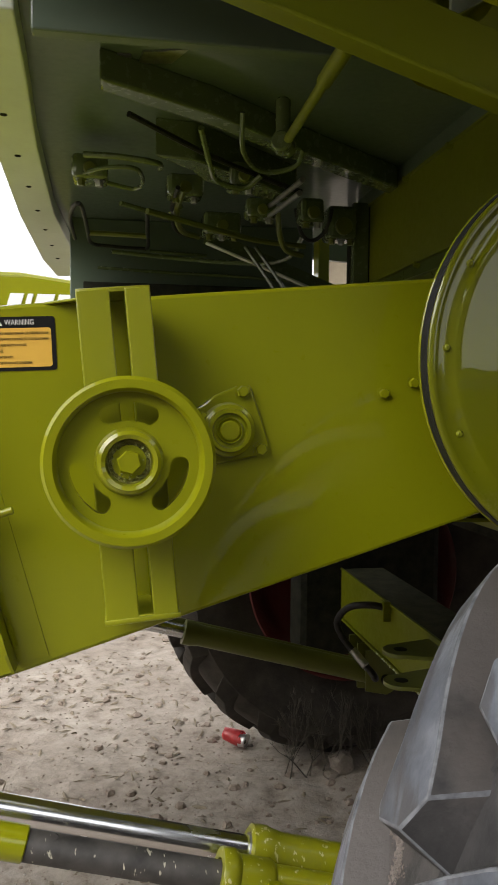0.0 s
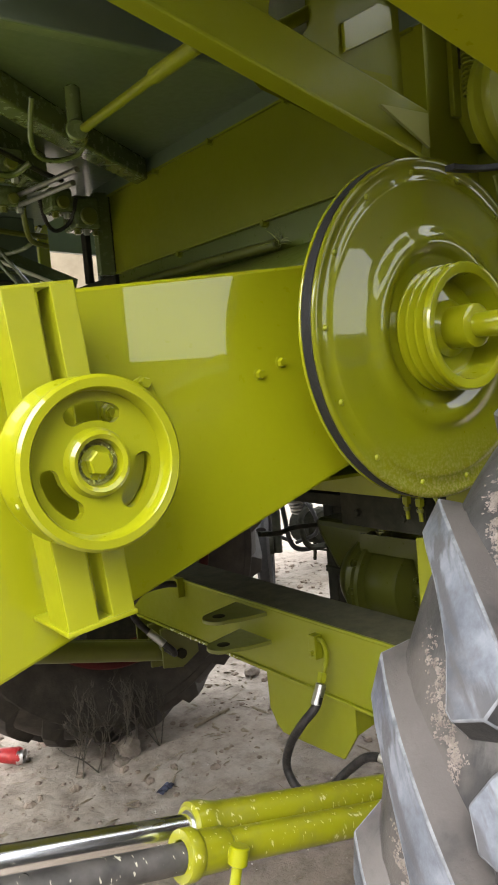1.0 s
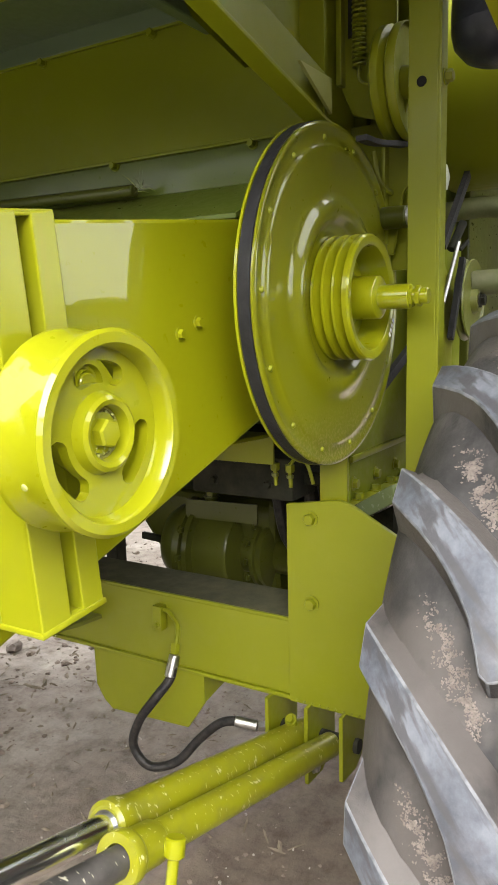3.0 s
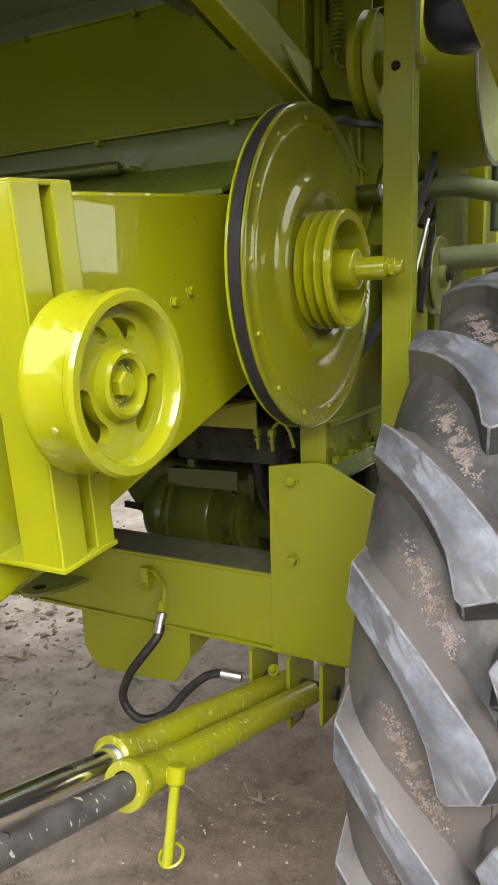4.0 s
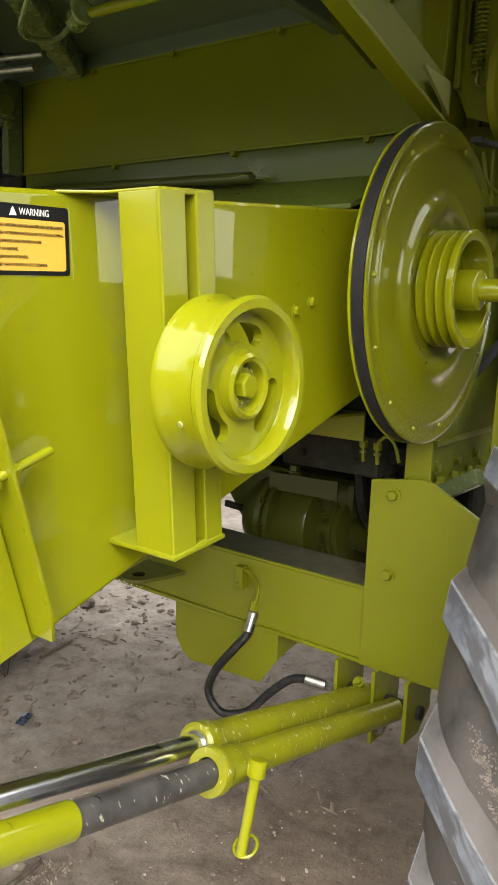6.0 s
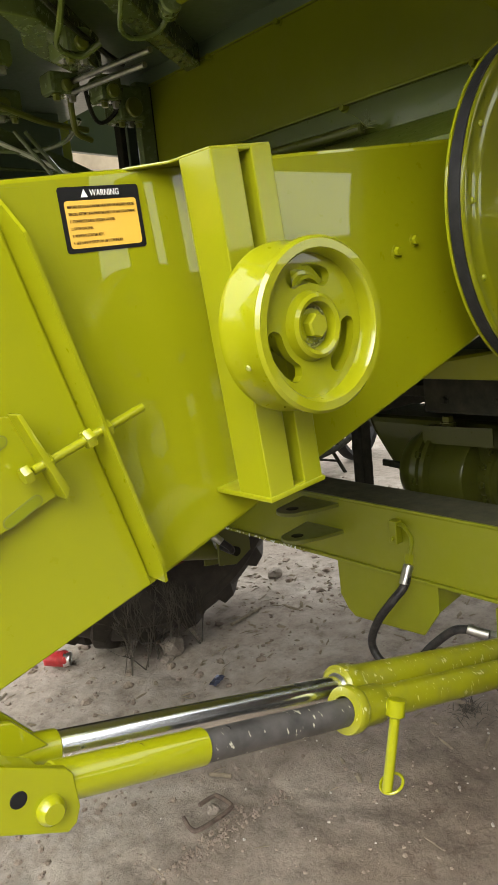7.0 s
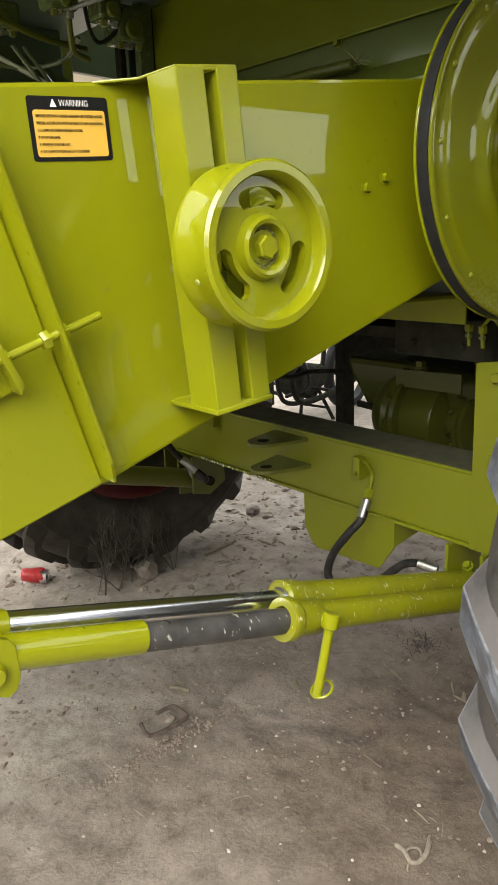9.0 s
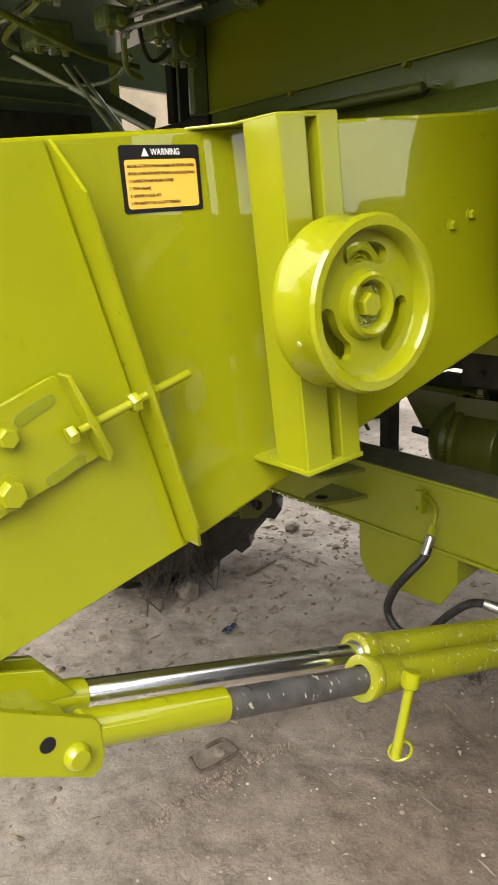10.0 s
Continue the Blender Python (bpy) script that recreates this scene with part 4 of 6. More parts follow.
def rod_end():
    """Fork plates at the feeder end, with the pivot pin."""
    y = 1.200
    f = part("fork_plate", plate([(-0.213, 0.884), (-0.205, 0.873), (-0.203, 0.830), (-0.210, 0.812), (-0.222, 0.805), (-0.43, 0.912), (-0.43, 0.998)], "y", y - 0.012, y, 0.002), LIME, combine, "lime green fork plate with a riveted pivot pin")
    part("fork_plate_inner", plate([(-0.215, 0.880), (-0.197, 0.858), (-0.197, 0.815), (-0.222, 0.792), (-0.42, 0.842), (-0.43, 0.95), (-0.30, 0.93)], "y", y + 0.076, y + 0.086, 0.002), LIME, f)
    part("fork_web", plate([(-0.43, 0.945), (-0.262, 0.893), (-0.226, 0.870), (-0.232, 0.862), (-0.43, 0.935)], "y", y + 0.002, y + 0.080, 0.002), LIME, f)
    part("pivot_pin", lathe([(0, -0.010), (0.012, -0.010), (0.0165, -0.005), (0.0175, 0.0), (0.0175, 0.07), (0, 0.07)], (-0.239, y - 0.014, 0.845), (0, 1, 0), 32), LIME, f)
    part("lock_hole", lathe([(0, -0.0008), (0.0095, -0.0008), (0.0105, 0.0006)], (-0.272, y - 0.0122, 0.875), (0, 1, 0), 20), INK, f)
    part("rod_fork", plate([(-0.20, 0.875), (-0.24, 0.925), (-0.43, 0.985), (-0.43, 0.90)], "y", 1.262, 1.272, 0.002), LIME, f)
    part("rod_fork", plate([(-0.20, 0.875), (-0.24, 0.925), (-0.43, 0.985), (-0.43, 0.90)], "y", 1.300, 1.310, 0.002), LIME, f)


rod_end()


def cylinder_mount():
    m = part("cylinder_mount", plate([(0.885, 0.648), (0.885, 0.475), (0.955, 0.470), (1.02, 0.52), (1.02, 0.648)], "y", 1.240, 1.249, 0.0015), LIME_OLD, combine, "lime green lug plates under the axle")
    for y in (1.160, 1.335):
        part("lug_plate", plate([(0.885, 0.648), (0.885, 0.505), (0.955, 0.500), (1.02, 0.54), (1.02, 0.648)], "y", y, y + 0.009, 0.0015), LIME_OLD, m)
    part("mount_pin", rod((0.95, 1.15, 0.555), (0.95, 1.36, 0.555), 0.016, 20), IRON, m)
    part("mount_nut", hexbolt((0.915, 1.240, 0.50), (0, -1, 0), 0.010, 0.009), ZINC, m)


cylinder_mount()


def lift_hose():
    v = part("valve_block", box(0.893, 0.917, 1.625, 1.650, 0.740, 0.800, 0.002), LIME_OLD, combine)
    part("steel_pipe", tube([(0.905, 1.626, 0.79), (0.900, 1.605, 0.790), (0.885, 1.575, 0.778), (0.872, 1.560, 0.768), (0.850, 1.550, 0.740)], 0.0055, 10), LIME_OLD, v)
    part("pipe_nut", hexbolt((0.848, 1.550, 0.744), (-0.4, -0.1, -0.85), 0.0115, 0.022, False), LIME_OLD, v)
    part("screw", hexbolt((0.893, 1.6375, 0.755), (-1, 0, 0), 0.006, 0.006), LIME_OLD, v)
    hs = [(0.832, 1.545, 0.712), (0.815, 1.545, 0.675), (0.790, 1.568, 0.635), (0.786, 1.615, 0.570), (0.788, 1.637, 0.505), (0.793, 1.598, 0.462), (0.825, 1.545, 0.470), (0.857, 1.498, 0.525), (0.872, 1.450, 0.568), (0.885, 1.405, 0.576), (0.897, 1.372, 0.569)]
    h = part("hydraulic_hose", tube(hs, 0.0105, 14), HOSE, v, "black rubber hydraulic hose with crimped ends")
    part("crimp", rod((0.838, 1.546, 0.722), (0.816, 1.546, 0.678), 0.0125, 18, cham=0.002), ZINC, v)
    part("crimp", rod((0.880, 1.418, 0.577), (0.897, 1.370, 0.569), 0.0125, 18, cham=0.002), ZINC, v)
    part("end_nut", hexbolt((0.897, 1.370, 0.569), (0.55, -0.75, -0.1), 0.011, 0.022, False), ZINC, v)


lift_hose()


# ---- wheels ----
def crown(y):
    """Radius of the tread's top across the tyre."""
    return 0.755 - 0.065 * (min(abs(y), 0.215) / 0.215) ** 2


def carcass(y):
    """Radius of the casing between the lugs."""
    k = min(abs(y), 0.222) / 0.222
    return 0.708 - 0.010 * k ** 2 - 0.075 * k ** 6


def lug_mesh(side, mats):
    """One bar of the tread: a squared shoulder, a curved bar and a flared inner end, round the wheel's centre."""
    low = ((0.215, 0.0), (0.186, -2.1), (0.160, -3.9), (0.134, -5.9), (0.113, -7.8), (0.093, -9.9), (0.077, -11.9), (0.066, -14.2), (0.058, -16.2))
    high = ((0.215, 4.5), (0.184, 2.3), (0.154, 0.3), (0.121, -2.0), (0.089, -4.2), (0.062, -6.2), (0.037, -8.1), (0.010, -10.4), (-0.010, -13.0))
    bm = bmesh.new()

    def at(r, y, th):
        return bm.verts.new((-r * math.cos(radians(th)), side * y, r * math.sin(radians(th))))

    rows = [[at(0.600, 0.2185, 4.6), at(0.628, 0.2200, 2.6), at(0.628, 0.2200, 0.2), at(0.600, 0.2185, -0.9)]]
    for k, ((yl, tl), (yh, th)) in enumerate(zip(low, high)):
        f = k / (len(low) - 1)
        yb, tb = yh + 0.012 * (1 - f), th + 3.6 - 1.4 * f
        rows.append([at(carcass(yb) - 0.004, min(yb, 0.2195), tb), at(crown(yh), yh, th), at(crown(yl), yl, tl), at(carcass(yl) - 0.006, min(yl + 0.004, 0.2195), tl - 1.2)])
    rows.append([at(carcass(0) - 0.004, -0.014, -17.0), at(crown(0.01), 0.008, -15.8), at(crown(0.05), 0.047, -16.8), at(carcass(0) - 0.004, 0.053, -18.2)])
    for a, b in zip(rows, rows[1:]):
        for i in range(3):
            f = bm.faces.new((a[i], a[i + 1], b[i + 1], b[i]))
            f.material_index = 1 if i == 1 else 0
    bm.faces.new(rows[0])
    bm.faces.new(rows[-1][::-1])
    bmesh.ops.recalc_face_normals(bm, faces=bm.faces[:])
    es = [e for e in bm.edges if len(e.link_faces) == 2 and e.calc_face_angle(0) > radians(35)]
    bmesh.ops.bevel(bm, geom=es, offset=0.0024, segments=2, affect="EDGES", profile=0.5, clamp_overlap=True, material=2)
    return mesh_of(bm, mats, 32, "lug")


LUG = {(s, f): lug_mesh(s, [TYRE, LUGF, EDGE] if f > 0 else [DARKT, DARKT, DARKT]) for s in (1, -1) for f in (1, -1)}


def wheel(yc, flip, label, phase):
    c = Vector((1.02, yc, 0.765))
    edge = [(carcass(0.222 * k / 8), 0.222 * k / 8) for k in range(-8, 9)]
    prof = [(0.36, -0.13), (0.44, -0.165), (0.50, -0.198), (0.56, -0.216)] + edge + [(0.56, 0.216), (0.50, 0.198), (0.44, 0.165), (0.36, 0.13)]
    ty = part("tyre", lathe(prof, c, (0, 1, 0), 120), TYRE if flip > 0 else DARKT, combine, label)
    for r, y in ((0.7085, 0.0), (0.59, 0.2185), (0.59, -0.2185)):
        part("mould_line", lathe([(r, y - 0.0015), (r + 0.0025 if y == 0 else r, y + (0.0025 if y > 0 else -0.0025 if y < 0 else 0)), (r, y + 0.0015)], c, (0, 1, 0), 120), TYRE, ty)
    k = 1.0 if flip > 0 else 0.86
    dish = [(0.0, 0.10), (0.16, 0.10), (0.20, 0.115), (0.38, 0.125), (0.42, 0.150), (0.455, 0.196), (0.478, 0.204), (0.485, 0.200), (0.47, 0.165), (0.44, 0.12)]
    part("rim", lathe([(r * k, y) for r, y in dish] + [(r * k, -y) for r, y in dish[::-1]], c, (0, 1, 0), 72), RED, ty, "dusty red painted wheel rim")
    part("hub", rod(c + Vector((0, -0.14, 0)), c + Vector((0, 0.14, 0)), 0.11, 32, cham=0.01), GREEN, ty)
    if flip < 0:
        # assumed case, near black, fills the dark inside the far wheel
        part("final_drive", plate([(0.76, 0.50), (1.30, 0.50), (1.30, 1.12), (0.76, 1.12)], "y", yc - 0.36, yc - 0.20, 0.03), IRON, combine, "near-black final drive case assumed inside the far wheel")
    step = 360.0 / 20
    for k in range(20):
        for side in (1, -1):
            ob = new("lug", LUG[side * flip, flip])
            ob.parent = ty
            ob.location = c - ANCHOR[ty.name]
            ob.rotation_euler = (0, radians(phase + step * (k + (0.5 if side * flip < 0 else 0.0))), 0)
    return ty, c


near_tyre, near_c = wheel(0.695, 1, "dusty black rubber tractor tyre with worn grey chevron lugs", 4.6)
far_tyre, far_c = wheel(3.125, -1, "tractor tyre on the far end of the axle, coloured dark for its shade", 2.0)


def crumbs():
    """Dried mud caked in the valleys between the lugs."""
    rnd = random.Random(5)
    verts, faces = [], []
    for k in range(-2, 5):
        for i in range(1700):
            s = rnd.betavariate(1.7, 1.5)
            # a ragged band along the valley, thickest in its lower half
            wide = 0.5 + 1.5 * s * (1.15 - s)
            th = 4.6 + 18 * k + 7.4 - 10.5 * s + rnd.gauss(0, wide)
            y = 0.142 - 0.085 * s + rnd.gauss(0, 0.006)
            if noise.noise((y * 55, th * 0.9, k * 3.1)) + 0.25 < rnd.random() * 0.55:
                continue
            r, a = carcass(y) + 0.0004, radians(th)
            p = near_c + Vector((-r * math.cos(a), y, r * math.sin(a)))
            q = 0.0007 + 0.0016 * rnd.random() ** 2.0
            m = Matrix.Translation(p) @ Matrix.Rotation(a - math.pi / 2, 4, "Y") @ Matrix.Rotation(rnd.random() * 6.3, 4, "Z") @ Matrix.Rotation(rnd.gauss(0, 0.3), 4, "X") @ Matrix.Diagonal((q * rnd.uniform(0.8, 1.7), q * rnd.uniform(0.6, 1.2), q * rnd.uniform(0.35, 0.8), 1))
            o = len(verts)
            verts += [m @ Vector(v) for v in ((1, 0, 0), (-1, 0, 0), (0, 1, 0), (0, -1, 0), (0, 0, 1), (0, 0, -1))]
            faces += [(o + a_, o + b_, o + c_) for a_ in (0, 1) for b_ in (2, 3) for c_ in (4, 5)]
    cm = bpy.data.meshes.new("crumbs")
    cm.from_pydata(verts, [], faces)
    bm = bmesh.new()
    bm.from_mesh(cm)
    bpy.data.meshes.remove(cm)
    ob = part("dried_mud", bm, MUD, near_tyre, "crumbs of dried pinkish mud", 0)
    ob["kind"] = "stuff"


crumbs()


# ---- body front, platform and what hangs under it ----
def bulkhead():
    """Front wall of the body above the feeder mouth: two sheets lapped at a bolted seam."""
    w = part("front_bulkhead", plate([(1.20, 1.806), (2.50, 1.806), (2.50, 2.07), (1.20, 2.07)], "x", 0.913, 0.921), LIME_OLD, combine, "lime green front wall of the body")
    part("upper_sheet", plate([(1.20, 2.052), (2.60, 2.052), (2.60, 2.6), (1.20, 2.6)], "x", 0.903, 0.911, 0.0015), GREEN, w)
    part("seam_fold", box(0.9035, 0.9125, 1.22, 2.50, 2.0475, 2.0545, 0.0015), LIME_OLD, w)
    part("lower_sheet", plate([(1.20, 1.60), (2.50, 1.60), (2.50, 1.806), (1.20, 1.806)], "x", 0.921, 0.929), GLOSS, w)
    part("seam_fold", box(0.9085, 0.9220, 1.22, 2.50, 1.8020, 1.8090, 0.0015), LIME_OLD, w)
    for y, z in ((1.715, 1.799), (2.115, 1.799), (1.36, 1.799)):
        part("seam_bolt", hexbolt((0.921, y, z), (-1, 0, 0), 0.0085, 0.012), LIME_OLD, w)
    for y, z in ((1.590, 2.046), (1.905, 2.046), (2.19, 2.046)):
        part("seam_bolt", hexbolt((0.913, y, z), (-1, 0, 0), 0.0085, 0.012), LIME_OLD, w)
    part("seal_rod", rod((0.885, 1.634, 1.735), (0.885, 2.42, 1.750), 0.013, 16, cham=0.003), CAST, w)
    rnd = random.Random(4)
    tuft = bmesh.new()
    for k in range(22):
        p = Vector((0.884, 1.625 + rnd.gauss(0, 0.006), 1.735 + rnd.gauss(0, 0.006)))
        d = Vector((rnd.gauss(-0.4, 0.3), rnd.gauss(-0.3, 0.5), rnd.gauss(0.35, 0.5))).normalized()
        q, e = p + d * rnd.uniform(0.02, 0.055), d.orthogonal().normalized() * 0.0011
        vs = [tuft.verts.new(v) for v in (p - e, p + e, (p + q) / 2 + e + Vector((0, 0, 0.004)), q, (p + q) / 2 - e + Vector((0, 0, 0.004)))]
        tuft.faces.new(vs)
    tagged(part("straw_tuft", tuft, PALE, w, "painted-over straw caught at the rod end", 0), kind="stuff")
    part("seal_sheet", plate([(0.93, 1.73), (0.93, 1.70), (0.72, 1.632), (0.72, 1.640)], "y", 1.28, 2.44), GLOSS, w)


bulkhead()


def stringers():
    """Sloping channel of the ladder frame, and the near stringer plate beside it."""
    a, b = Vector((-0.30, 1.335, 2.216)), Vector((0.86, 1.188, 1.784))
    d = (b - a).normalized()
    up = Vector((0.35, 0, 0.93)).normalized()
    s = part("ladder_channel", bar(a + up * 0.055, b + up * 0.055, 0.11, 0.008, up, 0.002), LIME_OLD, combine, "lime green sloping channel under the platform")
    part("channel_flange", bar(a + Vector((0, -0.018, 0)), b + Vector((0, -0.018, 0)), 0.008, 0.04, up, 0.002), LIME_OLD, s)
    part("channel_flange", bar(a + up * 0.11 + Vector((0, 0.03, 0)), b + up * 0.11 + Vector((0, 0.03, 0)), 0.008, 0.06, up, 0.002), LIME_OLD, s)
    # paler than its neighbours: the light caught here is in the paint
    part("gusset", plate([(0.755, 1.876), (0.876, 1.816), (0.876, 1.876)], "y", 1.168, 1.174), PALE, s)
    a, b = Vector((0.115, 0.784, 1.864)), Vector((0.675, 0.775, 1.719))
    d = (b - a).normalized()
    out = Vector((-0.03, -0.075, 0))
    n = part("ladder_stringer", bar(a + up * 0.10 + out, b + up * 0.10 + out, 0.20, 0.006, up, 0.002), LIME, combine, "bright lime green ladder side plate")
    part("stringer_flange", bar(a + out * 0.5, b + out * 0.5, 0.006, 0.085, up, 0.002), LIME, n)


stringers()


def platform():
    """Operator's platform seen from below: pan, cream rounded nose, cross tubes, lines and valves."""
    z = 2.04
    inner = [(-0.045, 1.42), (-0.055, 1.70), (-0.074, 2.09), (-0.085, 2.76), (-0.055, 3.50), (0.03, 4.00)]
    outer = [(-0.17, 4.05), (-0.20, 3.60), (-0.20, 2.80), (-0.18, 2.18), (-0.15, 1.42)]
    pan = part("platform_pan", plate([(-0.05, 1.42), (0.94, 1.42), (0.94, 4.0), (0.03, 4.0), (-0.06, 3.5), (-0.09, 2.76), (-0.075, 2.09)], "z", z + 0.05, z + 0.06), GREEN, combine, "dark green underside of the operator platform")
    part("nose_trim", plate(inner + outer, "z", z - 0.004, z + 0.05, 0.004), CREAM, pan, "pale green riveted nose trim")
    for k in range(8):
        y = 1.6 + k * 0.28
        part("rivet", lathe([(0, -0.004), (0.007, -0.002), (0.009, 0.002)], (-0.115 - 0.02 * math.sin((y - 1.4)), y, z - 0.004), (0, 0, 1), 10), IRON, pan)
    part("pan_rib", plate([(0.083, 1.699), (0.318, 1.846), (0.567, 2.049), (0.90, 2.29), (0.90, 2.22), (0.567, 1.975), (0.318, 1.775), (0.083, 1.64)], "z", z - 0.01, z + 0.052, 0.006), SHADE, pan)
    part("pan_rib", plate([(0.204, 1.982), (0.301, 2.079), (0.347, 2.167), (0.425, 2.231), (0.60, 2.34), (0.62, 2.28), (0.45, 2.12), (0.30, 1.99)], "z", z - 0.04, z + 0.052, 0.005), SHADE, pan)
    part("pan_rib", box(-0.02, 0.90, 1.42, 1.45, z - 0.03, z + 0.05, 0.004), GREEN, pan)
    part("cross_rod", rod((0.455, 1.265, 1.957), (0.466, 1.72, 1.968), 0.0095, 20), LIME_OLD, combine, "steering cross rod under the platform")
    part("rod_sleeve", rod((0.455, 1.262, 1.957), (0.458, 1.41, 1.961), 0.0135, 24, cham=0.003), LIME_OLD, combine)
    part("rod_joint", join(rod((0.46, 1.74, 1.945), (0.46, 1.74, 2.06), 0.016, 20, cham=0.004), rod((0.45, 1.715, 1.966), (0.475, 1.765, 1.966), 0.022, 20, cham=0.004)), SHADE, combine)
    # linkage rods, lines and castings slung under the pan
    for dy, dz in ((0.0, 0.0), (0.030, -0.024)):
        part("control_rod", rod((0.560, 1.966 + dy, 1.962 + dz), (0.550, 2.354 + dy, 1.990 + dz), 0.0072, 12), ZINC, combine)
    for dx in (0.0, 0.036):
        part("cross_brace", rod((0.547 + dx, 2.718, 1.949), (0.636 + dx, 2.677, 1.810), 0.0065, 10), SHADE, combine)
        part("cross_brace", rod((0.636 + dx, 2.677, 1.812), (0.73 + dx, 2.64, 1.66), 0.0065, 10), SHADE, combine)
    lines = (
        [(0.019, 2.134, 1.99), (0.09, 2.06, 1.99), (0.161, 2.054, 1.99), (0.182, 2.145, 1.985), (0.161, 2.215, 1.985), (0.09, 2.19, 1.99), (0.032, 2.155, 1.99)],
        [(0.04, 2.00, 2.0), (0.12, 1.985, 1.995), (0.21, 2.0, 1.99), (0.22, 2.04, 1.99)],
        [(-0.019, 2.76, 1.96), (-0.02, 2.50, 1.965), (0.0, 2.362, 1.97), (0.019, 2.37, 1.97), (0.025, 2.676, 1.97), (0.031, 2.87, 1.97), (0.09, 2.91, 1.97), (0.20, 2.93, 1.97), (0.226, 2.90, 1.97), (0.215, 2.65, 1.97), (0.206, 2.444, 1.98)],
        [(0.024, 2.718, 1.972), (0.12, 2.722, 1.972), (0.224, 2.729, 1.972)],
        [(0.237, 2.967, 1.97), (0.34, 2.99, 1.97), (0.448, 3.01, 1.97)],
        [(0.126, 2.351, 1.98), (0.20, 2.40, 1.975), (0.262, 2.448, 1.97), (0.275, 2.36, 1.97), (0.30, 2.34, 1.98)],
        [(0.275, 2.18, 1.985), (0.272, 2.36, 1.97), (0.300, 2.58, 1.965), (0.364, 2.677, 1.965), (0.42, 2.69, 1.97)],
        [(0.290, 2.19, 1.985), (0.287, 2.37, 1.965), (0.318, 2.57, 1.96), (0.38, 2.65, 1.96)],
        [(0.376, 1.752, 2.03), (0.385, 1.80, 1.97), (0.42, 1.86, 1.952), (0.47, 1.89, 1.952), (0.52, 1.875, 1.965), (0.53, 1.84, 1.99)],
        [(0.30, 1.86, 2.03), (0.33, 1.95, 1.985), (0.36, 2.03, 1.965), (0.43, 2.06, 1.96), (0.47, 2.03, 1.985)],
        [(0.14, 1.78, 2.02), (0.33, 1.95, 2.0), (0.52, 2.10, 1.99), (0.60, 2.15, 1.985)],
        [(0.20, 2.30, 1.95), (0.38, 2.42, 1.94), (0.55, 2.52, 1.93), (0.72, 2.58, 1.93)],
        [(0.05, 2.95, 1.90), (0.3, 3.0, 1.90), (0.6, 2.98, 1.89), (0.88, 2.95, 1.87)],
        [(0.10, 2.80, 1.93), (0.4, 2.84, 1.92), (0.62, 2.80, 1.91), (0.70, 2.70, 1.92), (0.72, 2.62, 1.97)],
        [(0.66, 2.46, 2.02), (0.68, 2.47, 1.95), (0.72, 2.49, 1.93), (0.76, 2.47, 1.96), (0.77, 2.44, 2.02)],
        [(0.60, 2.44, 2.0), (0.61, 2.46, 1.94), (0.64, 2.50, 1.90), (0.70, 2.53, 1.89)],
    )
    for k, pts in enumerate(lines):
        part("hydraulic_line", tube(pts, (0.0058, 0.0075, 0.0065, 0.009)[k % 4], 8, 5), (SHADE, SHADE, HOSE, OLIVE)[k % 4], combine)

    def casting(c, sx, sy, sz, lugs):
        g = part("casting", box(c[0] - sx, c[0] + sx, c[1] - sy, c[1] + sy, c[2] - sz, c[2] + sz, 0.012), SHADE, combine)
        part("boss", rod((c[0], c[1] - sy - 0.012, c[2] - sz * 0.3), (c[0], c[1] + sy + 0.012, c[2] - sz * 0.3), sz * 0.55, 20, cham=0.003), OLIVE, g)
        for j in range(lugs):
            part("cap_screw", hexbolt((c[0] - sx + (j + 0.5) * 2 * sx / lugs, c[1] - sy * 0.5, c[2] - sz), (0, 0, -1), 0.010, 0.014), ZINC if j % 2 else OLIVE, g)

    casting((0.43, 2.10, 1.995), 0.035, 0.05, 0.03, 2)
    casting((0.53, 2.36, 1.985), 0.045, 0.035, 0.028, 2)
    casting((0.445, 2.59, 1.985), 0.06, 0.05, 0.035, 3)
    casting((0.69, 2.40, 1.995), 0.035, 0.04, 0.035, 2)
    casting((0.81, 2.50, 1.985), 0.045, 0.05, 0.05, 3)
    casting((0.05, 2.16, 2.01), 0.045, 0.05, 0.03, 2)
    casting((0.30, 2.27, 2.01), 0.05, 0.04, 0.03, 2)
    # torn paint and a foil patch left on the pan
    part("bare_patch", plate([(0.158, 1.690), (0.222, 1.678), (0.253, 1.606), (0.20, 1.632), (0.165, 1.640)], "z", z + 0.0455, z + 0.0495), ZINC, pan)
    part("bare_patch", plate([(0.094, 1.680), (0.144, 1.668), (0.140, 1.656), (0.096, 1.664)], "z", z + 0.0455, z + 0.0495), ZINC, pan)
    sl = part("sloping_channel", bar((0.42, 2.80, 1.995), (0.93, 2.86, 1.815), 0.055, 0.012, w=0.002), SHADE, combine)
    part("channel_lip", bar((0.42, 2.786, 1.970), (0.93, 2.846, 1.790), 0.006, 0.03, w=0.001), CREAM, sl)
    part("upright_bracket", box(0.86, 0.91, 2.50, 2.53, 1.80, 2.06, 0.003), SHADE, combine)
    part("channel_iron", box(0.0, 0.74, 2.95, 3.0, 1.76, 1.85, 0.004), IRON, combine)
    # plain near-black sheets close the far side where only darkness shows
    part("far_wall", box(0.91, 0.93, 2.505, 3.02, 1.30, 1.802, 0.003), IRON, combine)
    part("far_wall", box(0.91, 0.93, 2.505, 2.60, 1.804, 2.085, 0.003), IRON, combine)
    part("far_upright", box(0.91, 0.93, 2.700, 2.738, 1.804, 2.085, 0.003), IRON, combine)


platform()


